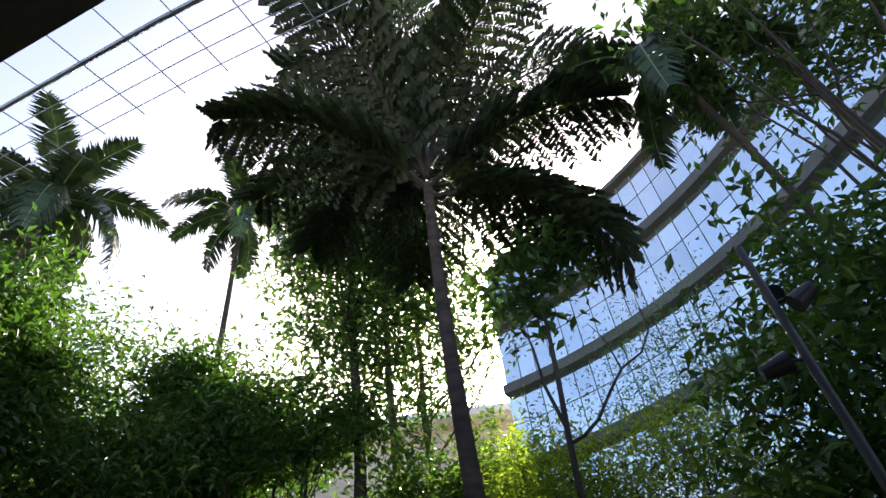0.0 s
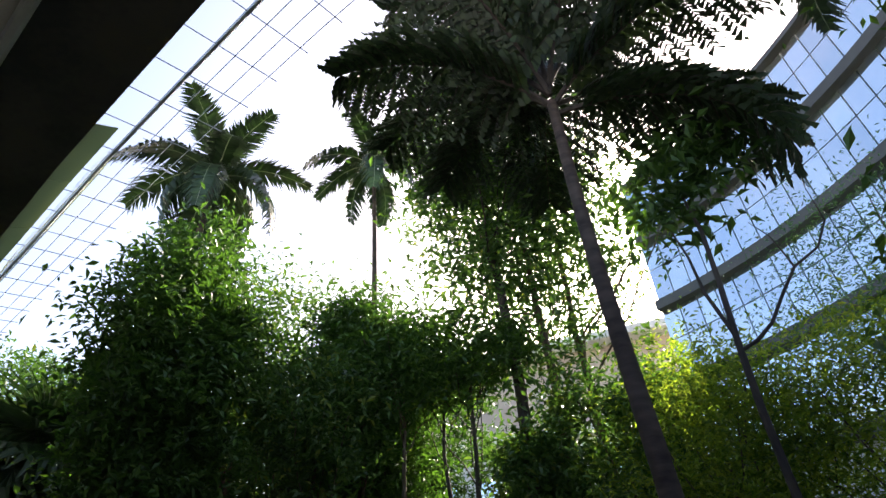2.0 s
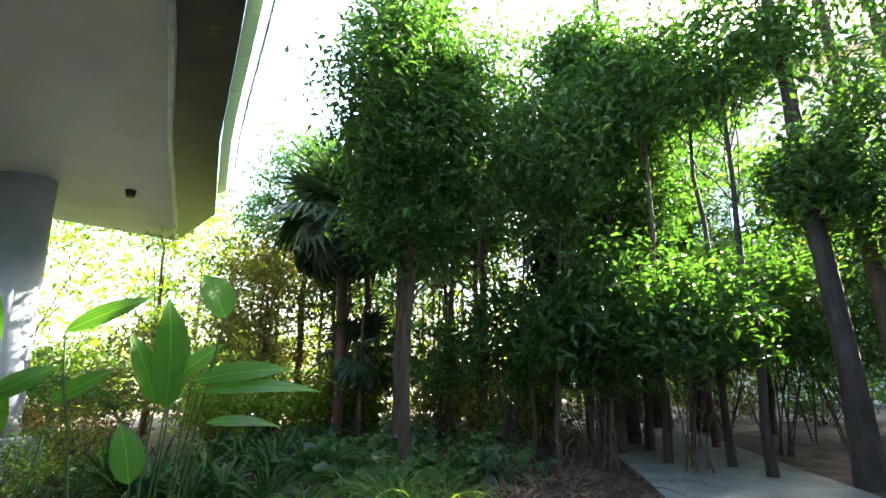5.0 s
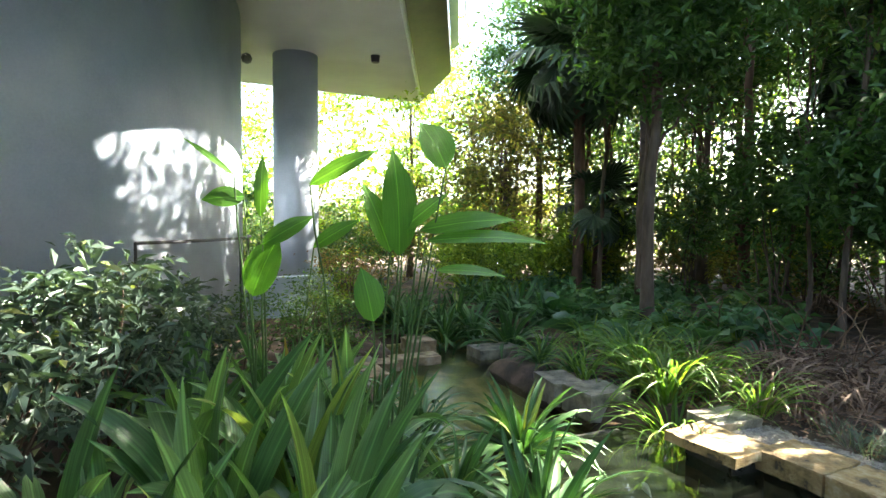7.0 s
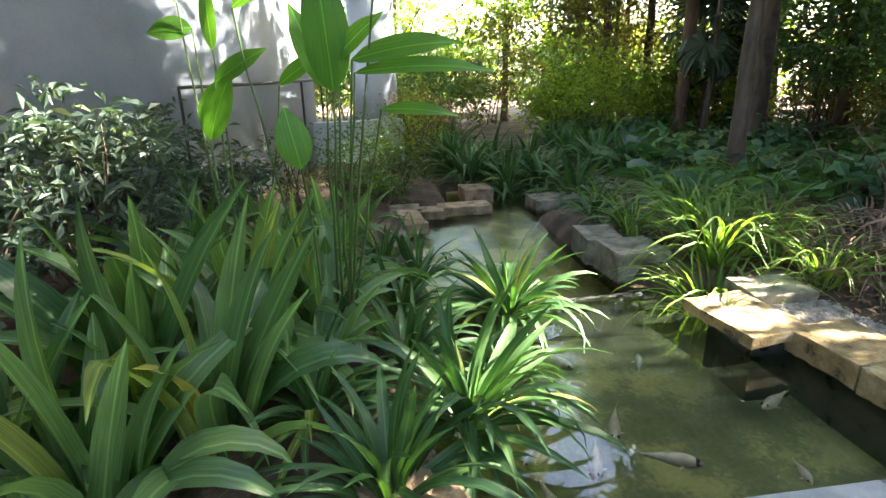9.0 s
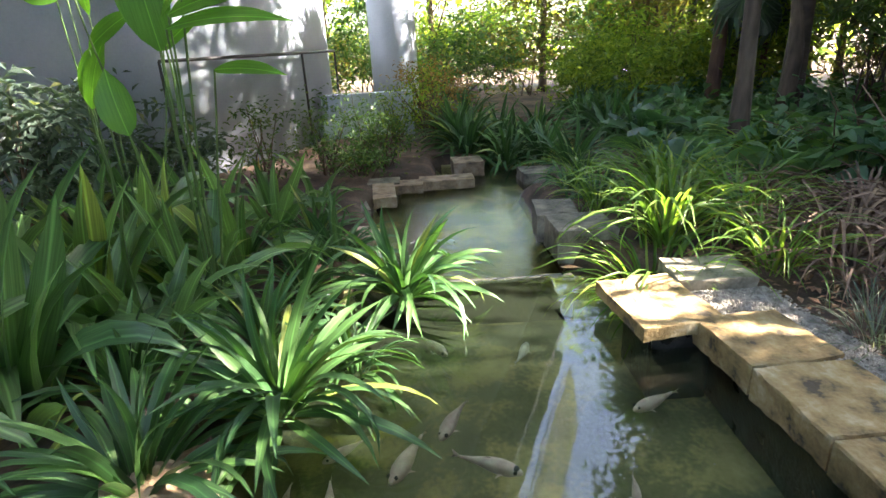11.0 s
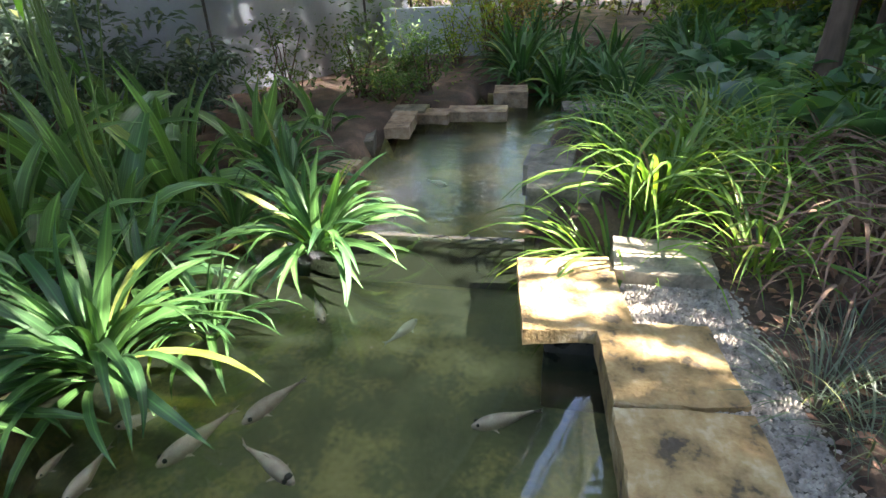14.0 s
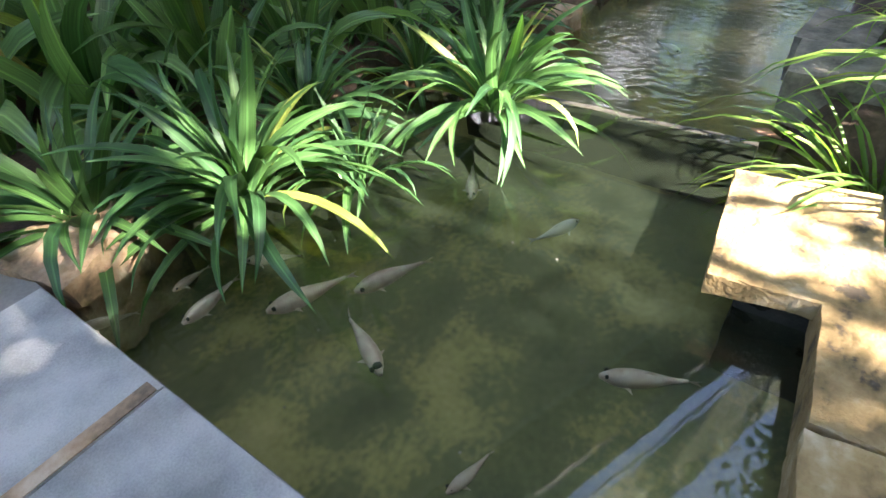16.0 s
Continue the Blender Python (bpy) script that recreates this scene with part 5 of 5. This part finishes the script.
paddle_plant(-3.70, 1.55, "tall plant with bright green paddle leaves on thin stems",
             (((-3.29, 1.96, 2.17), (-3.32, 1.79, 2.45), 0.31), ((-3.47, 1.69, 1.58), (-3.46, 1.64, 2.28), 0.26), ((-3.55, 1.65, 1.60), (-3.60, 1.47, 2.06), 0.17),
              ((-3.74, 1.13, 2.06), (-3.62, 1.57, 2.30), 0.13), ((-3.37, 1.81, 1.75), (-3.12, 2.38, 1.82), 0.17), ((-3.29, 1.82, 1.68), (-2.95, 2.52, 1.67), 0.14),
              ((-3.47, 1.71, 1.75), (-3.37, 1.99, 1.99), 0.12), ((-3.46, 1.96, 1.47), (-3.26, 2.39, 1.43), 0.12), ((-3.34, 1.48, 1.16), (-3.39, 1.41, 1.50), 0.20)), 70, (0.75, -0.2, 0.62))
paddle_plant(-4.25, 0.88, "tall plant with upright green paddle leaves before the wall",
             (((-4.42, 0.71, 2.00), (-4.42, 0.41, 1.97), 0.18), ((-4.42, 0.83, 1.85), (-4.39, 0.85, 2.32), 0.11), ((-4.30, 0.84, 1.63), (-4.27, 1.22, 1.85), 0.15),
              ((-4.29, 0.76, 1.24), (-4.30, 0.96, 1.69), 0.29), ((-4.41, 0.64, 2.16), (-4.38, 0.29, 2.42), 0.05), ((-4.49, 1.25, 1.60), (-4.42, 1.61, 1.82), 0.14)), 90, (0.8, -0.1, 0.55))

# grass on the far side of the slabs
lab = "tuft of long arching light green grass leaves"
for q, (x, y, sc, n) in enumerate(((-4.15, 4.74, 0.95, 90), (-4.55, 5.0, 1.0, 84), (-5.3, 5.3, 1.05, 90), (-3.75, 5.42, 0.7, 60))):
    clump("grass_tuft", x, y, gz(x, y) + 0.02, lab, "grass", GRASSES, n, 500 + q, sc, "grass tufts on the bank", 0.13, "blade")
for q, (x, y, sc, n) in enumerate(((-5.9, 5.6, 0.95, 70), (-6.5, 6.9, 1.0, 70), (-5.1, 5.9, 0.9, 60), (-4.5, 5.6, 0.85, 60), (-7.2, 5.9, 0.8, 50), (-5.7, 4.75, 0.7, 40), (-7.0, 4.95, 0.7, 44))):
    clump("grass_tuft", x, y, gz(x, y) + 0.02, lab, "grass", GRASSES, n, 520 + q, sc, "grass tufts on the bank", 0.13)

# fine grey-green grass on the gravel
L_WISP = leaf_mat("grey_green_wisp", (0.05, 0.075, 0.05), (0.12, 0.15, 0.10), 0.2, 0.5, 0.05)
WISPS = [ribbon("wisp_leaf", l, 0.007, e, d, L_WISP, 5, 0.1, 0.5) for l, e, d in ((0.30, 82, 60), (0.34, 70, 90), (0.28, 55, 80), (0.25, 40, 70))]
for q, (x, y, sc) in enumerate(((-2.72, 5.36, 1.0), (-2.50, 5.48, 0.95), (-2.92, 5.50, 0.85), (-2.66, 5.62, 0.9), (-2.30, 5.60, 0.8), (-3.15, 5.62, 0.7))):
    clump("wispy_grass", x, y, gz(x, y) + 0.02, "tuft of fine grey-green grass beside the gravel", "grass", WISPS, 70, 530 + q, sc, "fine grass beside the gravel", 0.16, "blade")

# grey-green shrubs before the wall
g = "grey-green shrubs before the wall"
for q, (x, y, h, w) in enumerate(((-4.7, -0.4, 1.7, 0.6), (-3.7, -0.9, 1.45, 0.6), (-5.6, -0.3, 1.4, 0.55), (-6.5, 0.2, 1.1, 0.55), (-2.7, -1.2, 1.3, 0.6),
                                  (-4.4, -1.4, 1.5, 0.7), (-1.8, -1.6, 1.2, 0.6))):
    shrub("shrub", x, y, "bushy shrub with pointed grey-green leaves before the wall", R(540 + q), h * 1.1, w * 1.15, 52, 26, 0.14, L_SHRUB, "shrub", g, 14, 0.10, 0.36)
for q, (x, y, h, w) in enumerate(((-7.6, 0.9, 1.2, 0.5), (-8.6, 1.5, 1.3, 0.5), (-9.6, 1.9, 1.1, 0.5), (-9.0, 2.35, 0.8, 0.45), (-8.3, 2.0, 0.45, 0.4), (-11.6, 3.0, 1.5, 0.6), (-12.8, 2.9, 1.4, 0.6), (-11.4, 2.4, 1.0, 0.4))):
    shrub("shrub", x, y, "light airy shrub with small green leaves", R(560 + q), h, w, 30, 20, 0.085, L_YELLOW if q > 4 else L_MID, "shrub", "", 12, 0.12)

# dark low leaves under the trees
g = "dark leafy plants under the trees"
for q in range(34):
    rr = R(600 + q)
    x, y = -13.5 + 7.0 * rr.uniform(), 6.5 + 5.0 * rr.uniform()
    if q < 10:
        x, y = -9.5 + 0.42 * q, 6.3 + 1.2 * rr.uniform() + 0.1 * q
    shrub("leafy_plant", x, y, "low plant with large blue-green leaves under the trees", rr, rr.uniform(0.4, 0.85), rr.uniform(0.35, 0.6), 16, 9, 0.24, (L_FERN, L_DARK, L_MID)[q % 3], "plant", g, 8, 0.12, 0.62, STEMGREEN)

# large dark leaves on stalks
BIGL = [ribbon("large_leaf", l, w, e, d, L_FERN, 8, 0.06, 2.0, tw, 0.03) for l, w, e, d, tw in ((0.75, 0.36, 78, 70, 10), (0.85, 0.42, 66, 75, -12), (0.8, 0.40, 52, 70, 14), (0.7, 0.34, 84, 95, -8))]
for q, (x, y) in enumerate(((-6.4, 6.2), (-7.1, 6.6), (-7.9, 6.3), (-7.5, 7.3), (-8.6, 7.2), (-6.7, 7.5), (-9.3, 6.6), (-5.9, 6.9), (-8.2, 8.0), (-10.0, 7.5), (-6.0, 8.1), (-11.0, 7.6))):
    clump("large_leaf_plant", x, y, gz(x, y), "low plant with large dark blue-green leaves", "plant", BIGL, 13, 700 + q, 1.0, "large-leaved plants under the trees", 0.16)

# dry stalks
rng = np.random.default_rng(88)
STALKS = []
for q in range(4):
    v, f = tube(bend((0, 0, 0), (1, 0.12 * (q - 1.5), 0), 0.03 + 0.03 * q, 6, 0.012, rng), np.linspace(0.009, 0.004, 6), 5)
    STALKS.append(np_mesh("stalk", v, f, STRAW, True))
for q, (x, y, n, L) in enumerate(((-5.2, 6.4, 46, 0.9), (-4.3, 6.2, 40, 0.8), (-6.2, 7.8, 40, 1.1), (-4.6, 7.6, 50, 1.2), (-7.6, 12.6, 46, 1.2))):
    e = thing("dry_stalks", x, y, gz(x, y), "heap of dry brown stalks lying on the soil", "dead plant", "dry stalks on the bank")
    for w in range(n):
        m = pose(rng.normal(0, 0.3), rng.normal(0, 0.3), 0.015 + 0.02 * rng.uniform(), 0, -rng.uniform(0, 25 if q < 2 else 55), rng.uniform(0, 360))
        link("stalk", STALKS[w % 4], e, m @ Matrix.Scale(L * rng.uniform(0.5, 1.1), 4))
DRYBLADES = [ribbon("dry_leaf", l, 0.024, e, d, STRAW, 7, 0.25, 0.5, tw) for l, e, d, tw in ((0.9, 70, 150, 30), (1.0, 55, 120, -30), (0.8, 35, 75, 40), (0.95, 78, 170, -20), (0.7, 20, 40, 20))]
for q, (x, y, sc, n) in enumerate(((-4.05, 6.05, 0.95, 90), (-3.6, 5.85, 0.7, 70), (-4.75, 6.75, 1.0, 90), (-3.45, 6.45, 0.9, 80), (-5.3, 6.2, 0.85, 70), (-4.2, 7.0, 1.0, 80))):
    clump("dry_grass_tuft", x, y, gz(x, y) + 0.02, "collapsed tuft of dry brown grass leaves on the soil", "dead plant", DRYBLADES, n, 850 + q, sc, "dry grass tufts on the bank", 0.3, "blade")
shrub("copper_shrub", -12.6, 5.0 - 1.9, "bare copper-brown twiggy shrub catching the sun", R(91), 1.5, 0.9, 50, 26, 0.09, L_DEADCOPPER, "shrub", "", 30, 0.16)


# ---- fish ----
def fish(x, y, z, yaw, length, mat, label, bend_deg=0.0, spots=False):
    e = thing("fish", x, y, z, label, "fish", "pale fish in the pond", yaw)
    t = np.linspace(0, 1, 12)
    P = np.stack([length * (0.5 - t), length * 0.10 * np.sin(t * 2.2 + 0.4) * bend_deg, 0 * t], 1)
    prof = np.array([0.02, 0.055, 0.078, 0.088, 0.09, 0.086, 0.076, 0.062, 0.046, 0.032, 0.022, 0.016]) * length * 1.25
    v, f = tube(P, prof, 10)
    v[:, 2] *= 1.15
    link("body", np_mesh("body", v, f, mat, True), e)
    tx, ty = P[-1, 0], P[-1, 1]
    V = np.array([(tx + 0.03 * length, ty, 0), (tx - 0.16 * length, ty + 0.05 * length, 0.07 * length), (tx - 0.10 * length, ty + 0.01 * length, 0), (tx - 0.16 * length, ty + 0.02 * length, -0.07 * length)])
    link("tail", np_mesh("tail", V, np.array([[0, 1, 2], [0, 2, 3]]), mat), e)
    for s in (1, -1):
        c = P[3]
        V = np.array([c + (0.03 * length, s * 0.07 * length, -0.01), c + (-0.10 * length, s * 0.19 * length, -0.02), c + (-0.07 * length, s * 0.08 * length, -0.01)])
        link("fin", np_mesh("fin", V, np.array([[0, 1, 2]]), mat), e)
        bm = bmesh.new()
        bmesh.ops.create_icosphere(bm, subdivisions=1, radius=0.011 * length / 0.3, matrix=Matrix.Translation((P[1, 0], s * 0.05 * length, 0.035 * length)))
        part("eye", bm, FISHDARK, e)
    V = np.array([(P[3, 0], P[3, 1], 0.085 * length), (P[6, 0], P[6, 1], 0.13 * length), (P[8, 0], P[8, 1], 0.05 * length)])
    link("dorsal_fin", np_mesh("dorsal_fin", V, np.array([[0, 1, 2]]), mat), e)
    if spots:
        bm = bmesh.new()
        bmesh.ops.create_icosphere(bm, subdivisions=2, radius=0.017, matrix=Matrix.Translation((P[1, 0] - 0.004, P[1, 1], 0.016)) @ Matrix.Diagonal((1, 1, 0.7, 1)))
        part("marking", bm, FISHDARK, e, "dark patch on the head")
    return e


FL = "pale grey-pink fish swimming just under the water"
for x, y, yaw, L, m, bd, sp in ((-2.08, 2.60, 6, 0.26, FISHSKIN, 0.3, 0),
                                (-2.33, 2.92, -23, 0.34, FISHSKIN, 0.2, 0),
                                (-2.58, 3.15, -25, 0.31, FISHSKIN, -0.3, 0),
                                (-2.25, 3.30, 64, 0.30, FISHSKIN, 0.4, 1),
                                (-2.65, 4.18, -62, 0.28, FISHSKIN, 0.3, 0),
                                (-3.20, 3.59, 155, 0.23, FISHWHITE, -0.3, 0),
                                (-3.32, 3.06, 32, 0.28, FISHSKIN, 0.2, 0),
                                (-1.79, 2.33, -34, 0.20, FISHSKIN, 0.2, 0),
                                (-2.06, 3.88, -12, 0.17, FISHSKIN, 0.5, 0),
                                (-2.12, 2.42, 0, 0.16, FISHSKIN, -0.2, 0),
                                (-2.40, 2.62, -50, 0.22, FISHSKIN, 0.1, 0),
                                (-5.9, 3.2, 60, 0.24, FISHWHITE, 0.1, 0)):
    z = -0.242 if x > -4.2 else -0.46
    fish(x, y, z, yaw, L, m, "white fish swimming just under the water" if m is FISHWHITE else ("pale fish with a dark patch on its head" if sp else FL), bd, bool(sp))

# a fallen leaf on the water
V = np.array([(-0.09, 0, 0), (-0.02, 0.045, 0.01), (0.09, 0.005, 0.004), (-0.01, -0.045, 0.012)])
fl = link("floating_leaf", np_mesh("floating_leaf", V, np.array([[0, 1, 2], [0, 2, 3]]), DEADLEAF), None, pose(-4.33, 4.16, -0.185, 0, 0, 70))
tagged(fl, "curled brown-green leaf floating on the water", "leaf")

# pale specks on the water
rng = np.random.default_rng(15)
n = 20
ctr = np.stack([rng.uniform(-3.6, -1.8, n), rng.uniform(2.7, 4.4, n), np.full(n, -0.197)], 1)
an = np.linspace(0, 2 * np.pi, 6, endpoint=False)
disc = np.stack([np.cos(an), np.sin(an), 0 * an], 1)
V = (ctr[:, None] + disc[None] * rng.uniform(0.002, 0.006, n)[:, None, None]).reshape(-1, 3)
tagged(link("floating_specks", np_mesh("floating_specks", V, np.arange(n * 6).reshape(-1, 6), PEBBLE)), "pale specks of pollen floating on the pond", "specks", kind="stuff")

# ---- bollard light ----
bz = gz(-14.8, 7.95)
bol = thing("bollard_light", -14.8, 7.95, bz, "black bollard garden light with a violet lamp", "light")
bm = bmesh.new()
bmesh.ops.create_cone(bm, segments=20, radius1=0.085, radius2=0.085, depth=0.88, cap_ends=True, matrix=Matrix.Translation((0, 0, 0.39)))
part("post", bm, DARKSTEEL, bol)
bm = bmesh.new()
bmesh.ops.create_cone(bm, segments=20, radius1=0.095, radius2=0.075, depth=0.10, cap_ends=True, matrix=Matrix.Translation((0, 0, 0.98)))
part("cap", bm, DARKSTEEL, bol)
LAMPV = bpy.data.materials.new("violet_lamp")
LAMPV.use_nodes = True
LAMPV.node_tree.nodes["Principled BSDF"].inputs["Emission Color"].default_value = (0.45, 0.3, 1.0, 1)
LAMPV.node_tree.nodes["Principled BSDF"].inputs["Emission Strength"].default_value = 2.5
bm = bmesh.new()
bmesh.ops.create_cone(bm, segments=16, radius1=0.06, radius2=0.06, depth=0.10, cap_ends=True, matrix=Matrix.Translation((0, 0, 0.88)))
part("lamp", bm, LAMPV, bol, "violet lamp")

# ---- pole with spotlights ----
POLEGREY = plain("weathered_pole", (0.07, 0.07, 0.07), 0.5)
pole = thing("spotlight_pole", 2.98, 3.35, gz(2.98, 3.35), "grey steel pole carrying dark garden spotlights", "light")
v, f = tube([(0, 0, -0.2), (0, 0, 4.75)], [0.036, 0.03], 12)
link("pole", np_mesh("pole", v, f, POLEGREY, True), pole)
for z, a, tilt in ((4.35, 40, 35), (3.75, 160, 60), (4.2, -20, 20)):
    v, f = tube([(0, 0, 0), (0.14, 0, 0.02)], [0.014, 0.014], 6)
    arm = link("bracket", np_mesh("bracket", v, f, DARKSTEEL), pole, pose(0, 0, z, 0, 0, a))
    bm = bmesh.new()
    bmesh.ops.create_cone(bm, segments=18, radius1=0.08, radius2=0.05, depth=0.19, cap_ends=True, matrix=Matrix.Translation((0.20, 0, 0)) @ Matrix.Rotation(radians(tilt + 40), 4, "Y"))
    part("spotlight", bm, DARKSTEEL, arm)

# ---- bench beside the far path ----
bench = thing("bench", -8.6, 26.5, 0.05, "long grey stone bench beside the path", "bench", "", -20)
part("seat", box_bm(3.0, 0.6, 0.12, 0.02), CONCRETE, bench, "", pose(0, 0, 0.36))
for dx in (-1.1, 1.1):
    part("support", box_bm(0.3, 0.45, 0.40, 0.01), CONCRETE, bench, "", pose(dx, 0, -0.04))
